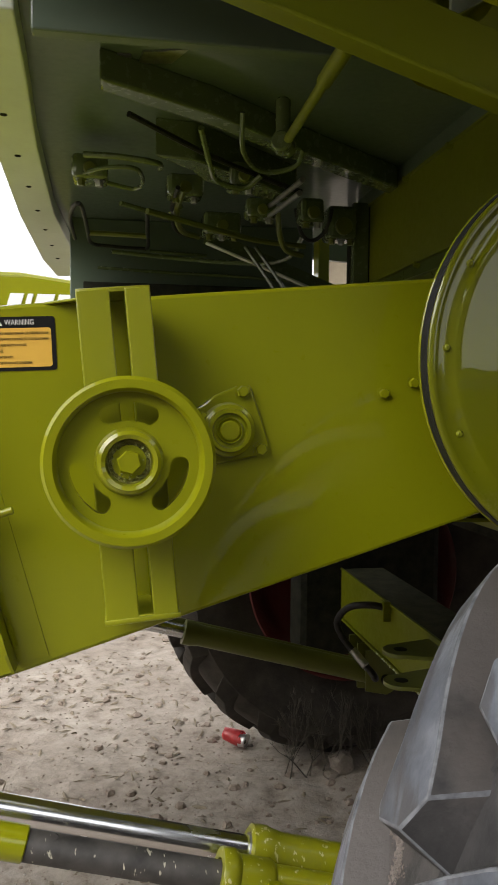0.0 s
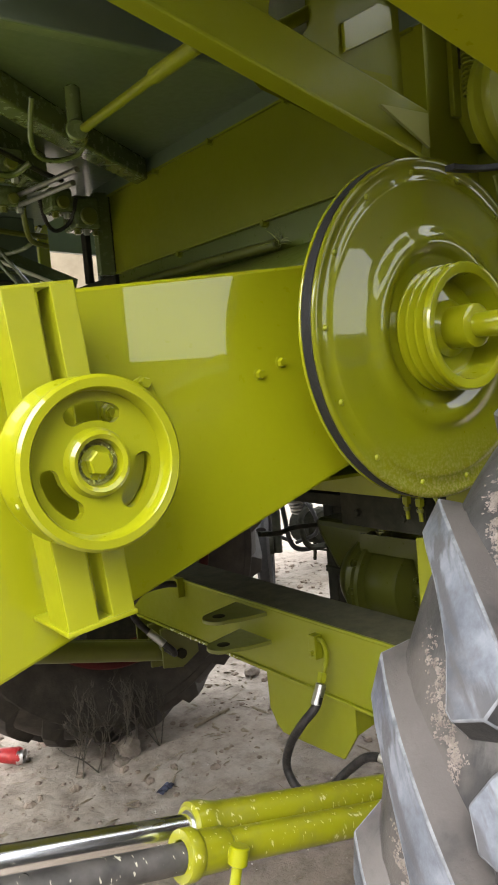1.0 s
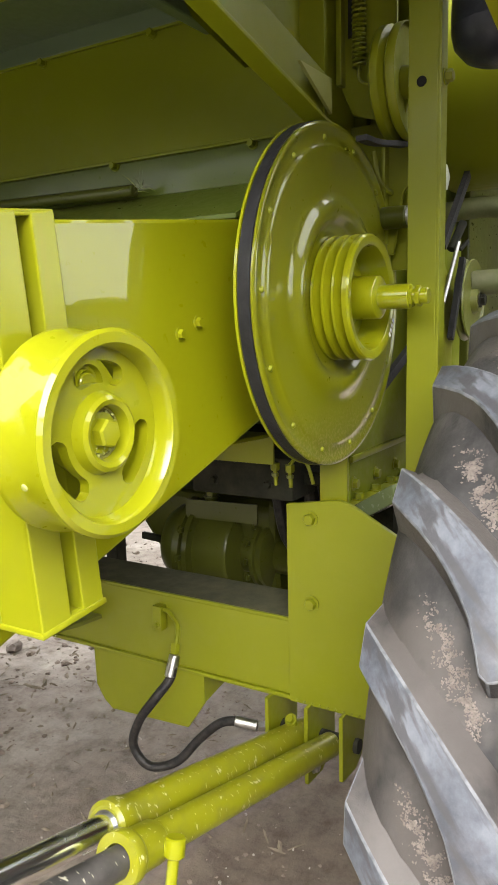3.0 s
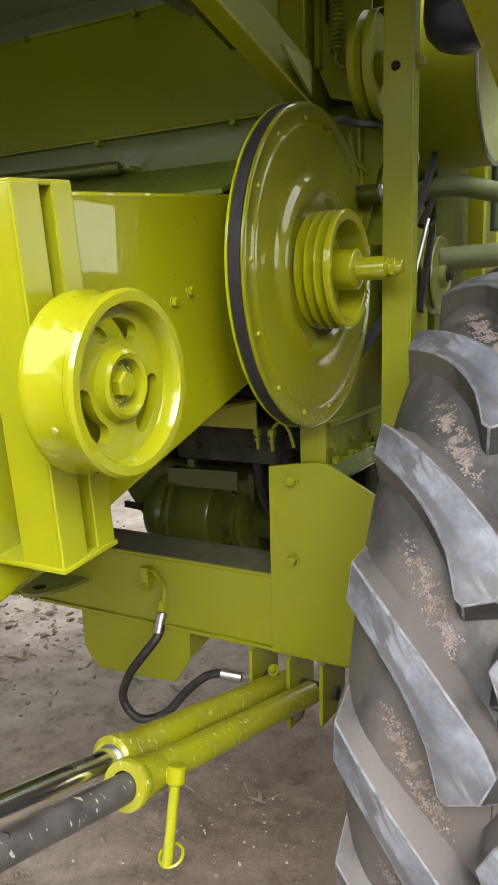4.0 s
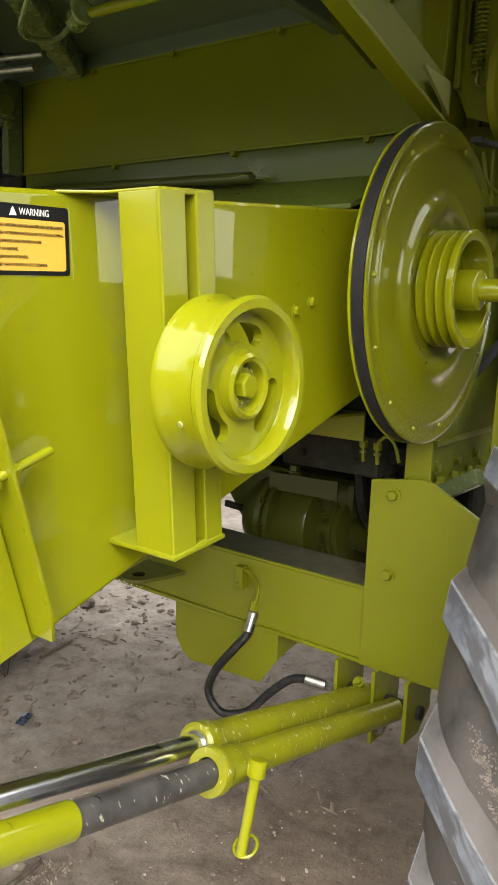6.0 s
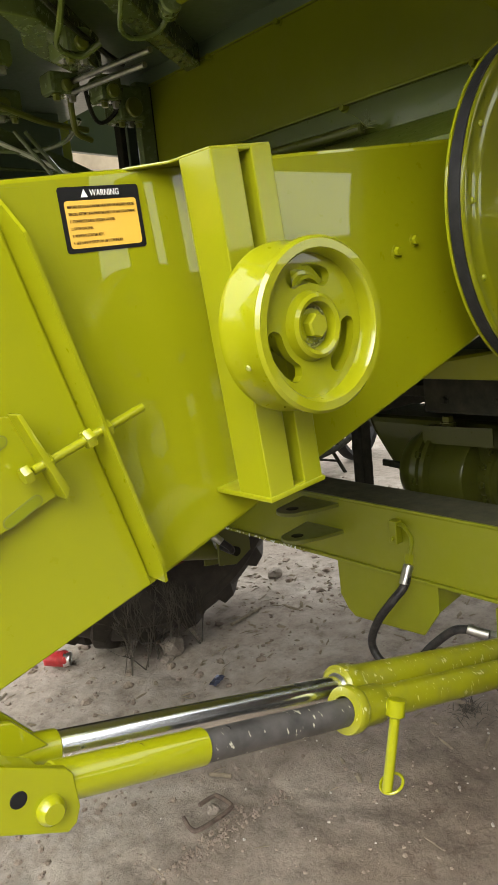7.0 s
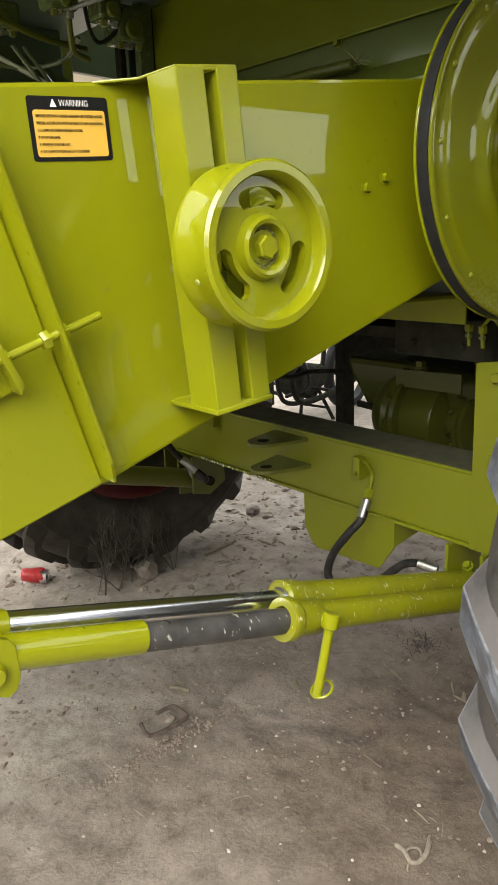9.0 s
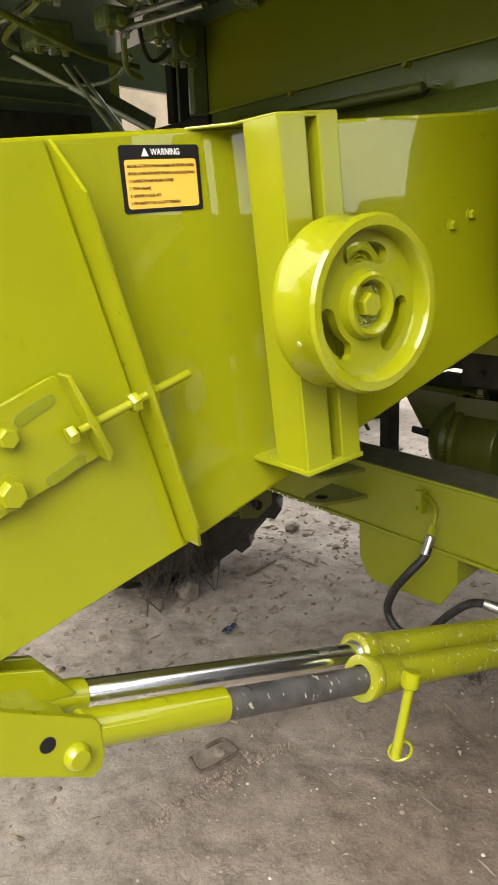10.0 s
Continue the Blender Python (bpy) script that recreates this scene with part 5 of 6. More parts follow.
def upper_drive():
    """Idler pulley, plates, spring and belt above the sheave."""
    c = (1.02, 0, 1.888)
    p = part("idler_pulley", lathe([(0.101, 1.068), (0.103, 1.071), (0.103, 1.084), (0.091, 1.092), (0.103, 1.100), (0.103, 1.114), (0.098, 1.118), (0.03, 1.110), (0.03, 1.14), (0.0, 1.14), (0.0, 1.062), (0.028, 1.062), (0.030, 1.085), (0.096, 1.080)], c, (0, 1, 0), 64), LIME_OLD, combine, "lime green grooved idler pulley")
    part("idler_bolt", rod((c[0], 1.035, c[2]), (c[0], 1.07, c[2]), 0.012, 16, cham=0.002), ZINC, p)
    run = [(0.83, 1.757), (0.87, 1.758), (0.91, 1.762), (0.98, 1.773), (1.035, 1.780), (1.075, 1.791), (1.105, 1.812), (1.12, 1.84)]
    belt = bmesh.new()
    rings = []
    for i, (x, z) in enumerate(run):
        (x0, z0), (x1, z1) = run[max(i - 1, 0)], run[min(i + 1, len(run) - 1)]
        n_ = Vector((z0 - z1, 0, x1 - x0)).normalized() * 0.0045
        rings.append([belt.verts.new(Vector((x, y, z)) + n_ * k) for y, k in ((1.082, -1), (1.102, -1), (1.102, 1), (1.082, 1))])
    for u, v in zip(rings, rings[1:]):
        for k in range(4):
            belt.faces.new((u[k], v[k], v[(k + 1) % 4], u[(k + 1) % 4]))
    belt.faces.new(rings[0][::-1])
    belt.faces.new(rings[-1])
    part("belt_run", belt, BELT, p)
    q = part("drive_plate", plate([(1.19, 1.845), (1.09, 1.815), (1.075, 1.86), (1.10, 1.93), (1.10, 2.40), (1.215, 2.40), (1.215, 1.90)], "x", 1.02, 1.028, 0.002), LIME_OLD, combine, "lime green plate carrying the belt tensioner")
    part("plate_edge", box(1.0, 1.022, 1.205, 1.217, 1.90, 2.40, 0.002), LIME_OLD, q)
    part("plate_slot", box(0.998, 1.0, 1.180, 1.19, 1.98, 2.06, 0.0008), INK, q)
    part("back_plate", plate([(1.235, 1.58), (1.13, 1.58), (1.11, 1.70), (1.065, 1.75), (1.065, 1.84), (1.235, 1.84)], "x", 1.085, 1.093, 0.002), LIME_OLD, q)
    part("plate_step", box(1.065, 1.085, 1.14, 1.15, 1.60, 1.84, 0.002), LIME_OLD, q)
    coil = [(1.0 + 0.013 * math.cos(k * 0.8), 1.168 + 0.012 * math.sin(k * 0.8), 1.925 + 0.0011 * k) for k in range(190)]
    part("tension_spring", tube(coil, 0.0026, 6, 1), LIME_OLD, q, "coiled tension spring")
    part("spring_hook", tube([(1.0, 1.168, 1.93), (1.0, 1.168, 1.905), (1.005, 1.155, 1.895), (1.015, 1.145, 1.905)], 0.003, 6), LIME_OLD, q)
    part("spring_bolt", hexbolt((1.02, 1.14, 1.90), (-1, 0, 0), 0.013, 0.012), LIME_OLD, q)
    part("lever", bar((1.03, 1.055, 1.75), (1.03, 1.04, 1.98), 0.02, 0.012, (0, 1, 0), 0.002), ZINC, q)
    # bearing and small parts behind the sheave
    b = part("rear_bearing", lathe([(0.0, 1.15), (0.018, 1.15), (0.020, 1.165), (0.030, 1.160), (0.034, 1.17), (0.038, 1.165), (0.052, 1.17), (0.055, 1.20), (0.07, 1.21), (0.07, 1.23)], (1.06, 0, 1.65), (0, 1, 0), 40), LIME_OLD, combine, "lime green flanged bearing behind the sheave")
    part("shaft_stub", rod((1.06, 1.09, 1.65), (1.06, 1.16, 1.65), 0.022, 20, cham=0.003), CAST, b)
    part("bearing_ring", lathe([(0.030, 1.150), (0.034, 1.146), (0.045, 1.150), (0.048, 1.158), (0.030, 1.158)], (1.125, 0, 1.685), (0, 1, 0), 36, True), LIME_OLD, b)
    part("shaft_end", lathe([(0, -0.004), (0.016, -0.004), (0.019, 0.0), (0.019, 0.006)], (1.06, 1.088, 1.65), (0, 1, 0), 20), ZINC, b)
    part("cable_pipe", tube([(1.05, 1.16, 1.78), (1.06, 1.15, 1.72), (1.10, 1.13, 1.70), (1.14, 1.13, 1.72), (1.16, 1.15, 1.66), (1.18, 1.18, 1.55)], 0.006, 8), LIME_OLD, b)
    part("drive_belt_run", bar((1.28, 1.13, 1.42), (1.02, 1.165, 1.27), 0.02, 0.013), BELT, b)
    part("drive_belt_run", bar((1.46, 1.085, 1.785), (1.255, 1.08, 1.605), 0.020, 0.013), BELT, b)
    part("drive_belt_run", bar((1.43, 1.085, 1.588), (1.34, 1.085, 1.40), 0.016, 0.013), BELT, b)


upper_drive()


def corner_panel():
    """Body corner behind the belt drive."""
    p = part("corner_panel", plate([(1.055, 1.55), (1.30, 1.55), (1.30, 2.7), (1.055, 2.7)], "x", 1.11, 1.118), LIME_OLD, combine)
    part("corner_fill", box(0.926, 1.10, 1.222, 1.229, 1.60, 2.40, 0.002), LIME_OLD, p)
    part("corner_fold", box(1.09, 1.112, 1.19, 1.20, 1.55, 2.7, 0.002), LIME_OLD, p)
    # platform side plate above the channel, with its oval hole
    bm = bmesh.new()
    c, n = Vector((0.628, 0, 2.030)), 28
    inner = [(c.x + 0.046 * math.cos(2 * math.pi * k / n) + 0.012 * math.sin(2 * math.pi * k / n), c.z + 0.046 * math.sin(2 * math.pi * k / n)) for k in range(n)]
    frame_ = []
    for k in range(n):
        a = 2 * math.pi * k / n
        q = max(abs(math.cos(a)) / 0.105, abs(math.sin(a)) / 0.15)
        frame_.append((c.x + math.cos(a) / q, c.z + math.sin(a) / q - 0.38 * math.cos(a) / q * 0.6))
    for y in (1.236, 1.242):
        vi, vo = [bm.verts.new((x, y, z)) for x, z in inner], [bm.verts.new((x, y, z)) for x, z in frame_]
        for k in range(n):
            bm.faces.new((vi[k], vi[(k + 1) % n], vo[(k + 1) % n], vo[k]))
    part("platform_side_plate", bm, LIME_OLD, combine)
    part("side_web", plate([(0.725, 1.935), (0.90, 1.868), (0.90, 2.26), (0.725, 2.26)], "y", 1.2425, 1.2475, 0.001), LIME_OLD, combine)
    part("grab_pipe", rod((0.64, 1.34, 2.03), (0.82, 1.33, 2.13), 0.013, 16), LIME, combine)
    # pale panel added to make the oval hole look bright inside
    part("pale_backing", box(0.67, 0.80, 1.385, 1.395, 2.04, 2.18, 0.003), CREAM, combine)
    part("step_plate", plate([(0.745, 1.985), (0.868, 2.045), (0.868, 2.085), (0.835, 2.085), (0.745, 2.035)], "y", 1.232, 1.2405, 0.001), BRUSHED, combine)
    part("step_plate", plate([(0.775, 1.962), (0.86, 1.962), (0.86, 1.925)], "y", 1.234, 1.2405), LIME, combine)


corner_panel()


def blob_strip(c, size):
    """A small crumpled lump."""
    bm = bmesh.new()
    bmesh.ops.create_icosphere(bm, subdivisions=2, radius=1.0)
    for v in bm.verts:
        k = 1 + 0.3 * noise.noise(v.co * 1.9)
        v.co = Vector(c) + Vector((v.co.x * 0.35, v.co.y * 0.15, v.co.z * 0.6)) * size * k
    return bm


def right_side():
    """Drum, pipes and rods behind the wheel."""
    c = (1.59, 0, 2.00)
    d = part("fan_drum", lathe([(0.229, 0.97), (0.232, 0.973), (0.232, 1.16), (0.226, 1.16), (0.224, 0.973)], c, (0, 1, 0), 96, True), LIME_OLD, combine, "wide lime green drum housing with a worn bright rim")
    part("drum_rim", lathe([(0.224, 0.966), (0.234, 0.966), (0.234, 0.971), (0.224, 0.971)], c, (0, 1, 0), 96, True), ZINC, d)
    part("drum_liner", lathe([(0.2225, 0.975), (0.2232, 0.975), (0.2232, 1.128), (0.2225, 1.128)], c, (0, 1, 0), 72, True), PIPE, d, "grey-green inside of the drum")
    part("drum_back", lathe([(0.0, 1.13), (0.21, 1.13), (0.225, 1.14)], c, (0, 1, 0), 64), GREEN, d)
    part("lamp_cup", lathe([(0.0, -0.036), (0.026, -0.034), (0.048, -0.024), (0.064, -0.006), (0.070, 0.018), (0.070, 0.14), (0.0, 0.14)], (0.900, 0.890, 1.890), (0.1, 0.0, 1.0), 40), BLACK, combine, "black rubber cup hanging by the ladder")
    part("cross_pipe", tube([(1.48, 1.16, 1.70), (1.50, 1.06, 1.712), (1.53, 0.98, 1.70), (1.58, 0.88, 1.672), (1.66, 0.75, 1.62)], 0.026, 16), PIPE, combine)
    part("lower_pipe", rod((1.50, 1.09, 1.530), (1.66, 0.78, 1.550), 0.031, 24, cham=0.003), PIPE, combine)
    k = part("rear_pulley", lathe([(0.0, 1.06), (0.03, 1.06), (0.034, 1.075), (0.085, 1.080), (0.098, 1.074), (0.100, 1.078), (0.088, 1.086), (0.100, 1.094), (0.100, 1.098), (0.0, 1.098)], (1.50, 0, 1.49), (0, 1, 0), 48), OLIVE, combine, "lime green belt pulley behind the wheel")
    part("pulley_bolt", hexbolt((1.50, 1.06, 1.49), (0, -1, 0), 0.014, 0.012), IRON, k)
    part("side_rod", rod((1.307, 1.06, 1.615), (1.198, 1.06, 1.481), 0.005, 12), ZINC, combine)
    w = part("chain_guard", plate([(1.30, 1.20), (1.42, 1.15), (1.50, 1.22), (1.52, 1.50), (1.44, 1.58), (1.34, 1.50)], "y", 1.13, 1.14, 0.004), LIME_OLD, combine, "lime green chain guard")
    part("wing_nut", join(hexbolt((1.35, 1.128, 1.405), (0, -1, 0), 0.012, 0.012), bar((1.335, 1.112, 1.405), (1.365, 1.112, 1.425), 0.014, 0.005)), ZINC, w)
    part("upright", box(1.98, 2.02, 1.07, 1.12, 0.9, 2.2, 0.003), LIME_OLD, combine)
    part("ram_tube", rod((1.85, 0.99, 1.62), (1.85, 0.99, 2.1), 0.034, 24, cham=0.004), GREEN, combine)
    part("engine_cover", box(1.72, 2.6, 1.15, 1.18, 1.25, 2.05, 0.004), CAST, combine)
    part("side_panel", plate([(1.40, 1.22), (1.70, 1.22), (1.70, 1.66), (1.62, 1.70), (1.40, 1.62)], "y", 1.165, 1.172, 0.003), DULL, combine, "chalky lime green side panel")
    # pale lump added for a bright spot between post and drum
    part("pale_lump", blob_strip((1.40, 1.12, 1.775), 0.05), CREAM, combine)
    part("belt_link", join(rod((1.30, 1.075, 1.60), (1.34, 1.06, 1.66), 0.010, 12), bar((1.32, 1.06, 1.60), (1.345, 1.05, 1.62), 0.008, 0.006)), IRON, combine)


right_side()


def upper_works():
    """Unseen cab, grain tank and added shading deck above; frame closing the far side."""
    # out of view; cab and tank also keep sky light off
    part("cab_body", box(-0.10, 1.00, 1.45, 3.95, 2.12, 3.70, 0.05), LIME_OLD, combine, "lime green operator cab above the platform")
    part("grain_tank", box(0.95, 4.60, 1.25, 2.85, 2.26, 3.60, 0.04), LIME_OLD, combine, "lime green grain tank behind the cab")
    # deck added out of view to shade the drive side
    part("shading_deck", box(-0.30, 1.12, -0.30, 1.42, 2.30, 2.35, 0.01), GREEN, combine, "deck added out of view to shade the machine")
    part("far_frame", box(-0.05, 0.862, 3.02, 3.05, 1.50, 2.09, 0.004), GREEN, combine)
    part("far_post", box(0.917, 0.962, 3.14, 3.22, 0.99, 2.10, 0.003), LIME, combine)
    part("far_header", plate([(0.70, 2.045), (2.20, 1.96), (2.20, 2.30), (0.70, 2.30)], "y", 3.30, 3.33, 0.003), GREEN, combine)
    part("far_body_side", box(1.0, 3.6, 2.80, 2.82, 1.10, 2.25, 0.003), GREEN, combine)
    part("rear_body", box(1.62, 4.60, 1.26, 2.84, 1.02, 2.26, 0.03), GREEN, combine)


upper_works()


def underside_far():
    """Hose bracket by the far wheel."""
    # far lug plates take the same shade-darkened olive
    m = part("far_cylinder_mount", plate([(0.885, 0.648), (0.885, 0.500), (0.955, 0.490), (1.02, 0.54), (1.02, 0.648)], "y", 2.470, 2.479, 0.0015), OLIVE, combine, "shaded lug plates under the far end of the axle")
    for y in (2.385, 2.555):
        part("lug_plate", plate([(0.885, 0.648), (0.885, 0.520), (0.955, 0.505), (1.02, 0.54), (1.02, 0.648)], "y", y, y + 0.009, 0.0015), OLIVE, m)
    part("mount_pin", rod((0.95, 2.37, 0.555), (0.95, 2.57, 0.555), 0.016, 20), IRON, m)
    h = [(0.905, 2.275, 0.815), (0.86, 2.285, 0.822), (0.81, 2.33, 0.805), (0.79, 2.385, 0.750), (0.805, 2.385, 0.700), (0.85, 2.36, 0.640), (0.885, 2.325, 0.600), (0.895, 2.325, 0.582), (0.900, 2.36, 0.580), (0.900, 2.41, 0.584)]
    part("hydraulic_hose", tube(h, 0.0105, 12), HOSE, m, "black hydraulic hose with crimped ends")
    part("crimp", rod((0.900, 2.395, 0.583), (0.900, 2.440, 0.586), 0.0135, 16, cham=0.002), ZINC, m)
    part("end_nut", hexbolt((0.900, 2.440, 0.586), (0, 1, 0), 0.015, 0.026, False), OLIVE, m)
    part("crimp", rod((0.868, 2.337, 0.618), (0.835, 2.372, 0.660), 0.0130, 16, cham=0.002), ZINC, m)
    part("valve_block", box(0.893, 0.917, 2.262, 2.288, 0.775, 0.835, 0.002), LIME_OLD, m)
    # spatter of pale paint along the lower lip of the beam
    rnd = random.Random(21)
    for k in range(46):
        y = rnd.uniform(1.98, 2.36)
        part("paint_drip", lathe([(0, -0.0016), (rnd.uniform(0.0015, 0.004), -0.0004), (0.0015, 0.001)], (0.9085, y, 0.6485 + rnd.uniform(-0.002, 0.004)), (1, 0, 0), 6), CREAM, beam)


underside_far()

# ---- things on the ground and beyond ----
def blob(c, r, squash=(1, 1, 1), seed=1, amp=0.35, sub=2):
    bm = bmesh.new()
    bmesh.ops.create_icosphere(bm, subdivisions=sub, radius=1.0)
    for v in bm.verts:
        k = 1 + amp * noise.noise(v.co * 1.7 + Vector((seed, 0, 0)))
        v.co = Vector(c) + Vector((v.co.x * squash[0], v.co.y * squash[1], v.co.z * squash[2])) * r * k
    return bm


def drinks_can():
    c, d = Vector((0.600, 3.175, 0.045)), Vector((0.75, -0.60, -0.12)).normalized()
    bm = lathe([(0.0, -0.052), (0.022, -0.052), (0.026, -0.050), (0.032, -0.040), (0.033, 0.030), (0.027, 0.046), (0.027, 0.050)], c, d, 28)
    side = d.cross(Vector((0, 0, 1))).normalized()
    for v in bm.verts:
        w = v.co - c
        a = w.dot(d)
        k = 1 - 0.35 * math.exp(-((a + 0.02) / 0.02) ** 2)
        up = d.cross(side)
        v.co = c + d * a + side * w.dot(side) * (1 + 0.1 * (1 - k)) + up * w.dot(up) * k
        if a < 0.03:
            v.co += (up * 0.006 + side * 0.004) * noise.noise(v.co * 55)
    can = thing("drinks_can", c, "crushed red drinks can lying in the dirt", "can")
    part("can_body", bm, CANRED, can)
    part("can_neck", lathe([(0.0333, 0.028), (0.0275, 0.046), (0.028, 0.048)], c, d, 28), ALU, can, "bare aluminium neck")
    part("can_lid", lathe([(0.0, 0.0505), (0.024, 0.0505), (0.0262, 0.049), (0.0275, 0.053), (0.0285, 0.048)], c, d, 28), ALU, can, "bare aluminium lid")
    part("mouth_hole", lathe([(0.0, 0.0512), (0.009, 0.0512)], c + side * 0.010, d, 14), INK, can)


drinks_can()
solid("stone", blob((0.963, 2.885, 0.045), 0.050, (1.1, 0.8, 0.9), 3), STONE, (0.963, 2.885, 0.0), "angular grey stone by the far tyre", "stone", smooth=0)
solid("stone", blob((0.925, 2.865, 0.015), 0.028, (1.3, 1, 0.7), 9), STONE, (0.925, 2.865, 0.0), "small half-buried grey stone", "stone", smooth=0)
solid("stone", blob((1.785, 3.19, 0.02), 0.034, (1.3, 1, 0.8), 12), STONE, (1.785, 3.19, 0.0), "dark angular stone behind the axle", "stone", smooth=0)
stick = tube([(1.270, 2.895, 0.022), (1.36, 2.905, 0.026), (1.460, 2.925, 0.024)], 0.0075, 7, 4)
solid("dry_stick", stick, STRAW, (1.36, 2.905, 0.0), "short dry stick on the ground", "stick")


def wrapper():
    bm = bmesh.new()
    bmesh.ops.create_grid(bm, x_segments=10, y_segments=5, size=0.5)
    for v in bm.verts:
        v.co = Vector((v.co.x * 0.070, v.co.y * 0.034, 0.008 + 0.008 * noise.noise(v.co * 5)))
    bmesh.ops.solidify(bm, geom=bm.faces[:], thickness=0.0015)
    bmesh.ops.transform(bm, matrix=Matrix.Translation((0.937, 2.56, 0.016)) @ Matrix.Rotation(radians(25), 4, "Z"), verts=bm.verts[:])
    solid("foil_wrapper", bm, FOILM, (0.937, 2.56, 0.016), "crumpled blue foil wrapper on the ground", "litter")


wrapper()


RUST = rough_mat("rusty_iron", (0.07, 0.05, 0.04), (0.16, 0.12, 0.095), 40, 0.9)


def shackle():
    c = Vector((0.475, 2.0, 0.022))
    pts = [(-0.060, 0.030), (-0.072, -0.020), (-0.060, -0.040), (0.0, -0.042), (0.050, -0.036), (0.062, -0.02), (0.060, 0.03), (0.045, 0.042), (0.0, 0.040)]
    ob = thing("iron_shackle", c, "rusty bent iron loop half sunk in the dust", "scrap iron")
    part("loop", tube([c + Vector((x, y, 0.002)) for x, y in pts], 0.0065, 8), RUST, ob)
    part("pebble", blob(c + Vector((0.02, 0.0, 0.0)), 0.018, (1, 1, 0.7), 4), STONE, ob, "", 0)


shackle()


def scatter():
    """Clods, pebbles and straw strewn over the yard."""
    rnd = random.Random(2)
    verts, faces = [], []
    for i in range(13000):
        x, y = rnd.uniform(-1.2, 3.4), rnd.uniform(1.0, 5.0)
        dens = noise.noise((x * 1.5, y * 1.5, 4))
        if dens + 0.25 * min(y - 2.2, 1.0) < rnd.uniform(-0.45, 0.6):
            continue
        r = min(0.0026 / (rnd.random() ** 0.6 + 0.03), 0.021 if y > 2.3 else 0.011) * (0.7 if y < 2.1 else 1.0)
        base = len(verts)
        k = 6
        z = lie(x, y)
        for lev, (zz, rr) in enumerate(((-0.4, 0.9), (0.25, 1.0), (0.62, 0.6))):
            for j in range(k):
                a = 2 * math.pi * j / k + i
                q = r * rr * rnd.uniform(0.7, 1.25)
                verts.append((x + q * math.cos(a) - 1.0, y + q * math.sin(a) - 2.5, z + zz * r * rnd.uniform(0.8, 1.2)))
        for lev in range(2):
            for j in range(k):
                faces.append((base + lev * k + j, base + lev * k + (j + 1) % k, base + (lev + 1) * k + (j + 1) % k, base + (lev + 1) * k + j))
        faces.append(tuple(base + 2 * k + j for j in range(k)))
    me = bpy.data.meshes.new("clods")
    me.from_pydata(verts, [], faces)
    me.materials.append(CLOD)
    ob = tagged(new("earth_clods", me), "loose brown earth clods and grit", "clods", kind="stuff")
    ob.location = (1.0, 2.5, 0)
    bms = bmesh.new()
    for i in range(240):
        x, y = rnd.uniform(-0.8, 2.8), rnd.uniform(1.1, 4.2)
        a, l = rnd.uniform(0, 6.3), rnd.uniform(0.012, 0.07)
        p = Vector((x, y, lie(x, y) + 0.003))
        q = p + Vector((math.cos(a) * l, math.sin(a) * l, rnd.uniform(0, 0.004)))
        d = Vector((-math.sin(a), math.cos(a), 0)) * rnd.uniform(0.0008, 0.0022)
        vs = [bms.verts.new(v) for v in (p - d, p + d, q + d * 0.6, q - d * 0.6, (p + q) / 2 + Vector((0, 0, 0.004)))]
        for a_, b_ in ((0, 1), (1, 2), (2, 3), (3, 0)):
            bms.faces.new((vs[a_], vs[b_], vs[4]))
    for i in range(900):
        x, y = (rnd.gauss(0.0, 0.55), rnd.gauss(3.9, 0.7)) if i % 2 else (rnd.gauss(1.5, 0.5), rnd.gauss(3.1, 0.8))
        if y < 1.5 or (x - 1.02) ** 2 + (y - 3.17) ** 2 < 0.12:
            continue
        a, l, w = rnd.uniform(0, 6.3), rnd.uniform(0.006, 0.035), rnd.uniform(0.003, 0.010)
        p = Vector((x, y, lie(x, y) + 0.002))
        u, v = Vector((math.cos(a), math.sin(a), rnd.gauss(0, 0.25))), Vector((-math.sin(a), math.cos(a), rnd.gauss(0, 0.25)))
        vs = [bms.verts.new(p + u * l * c + v * w * e + Vector((0, 0, rnd.uniform(0, 0.006)))) for c, e in ((-1, -0.3), (-0.2, -1), (1, -0.2), (0.7, 0.6), (-0.6, 1))]
        top = bms.verts.new(p + Vector((0, 0, 0.008)))
        for j in range(5):
            bms.faces.new((vs[j], vs[(j + 1) % 5], top))
    solid("straw_litter", bms, STRAW, (1.0, 2.5, 0), "broken bits of dry straw and twigs", "straw", kind="stuff", smooth=0)


scatter()


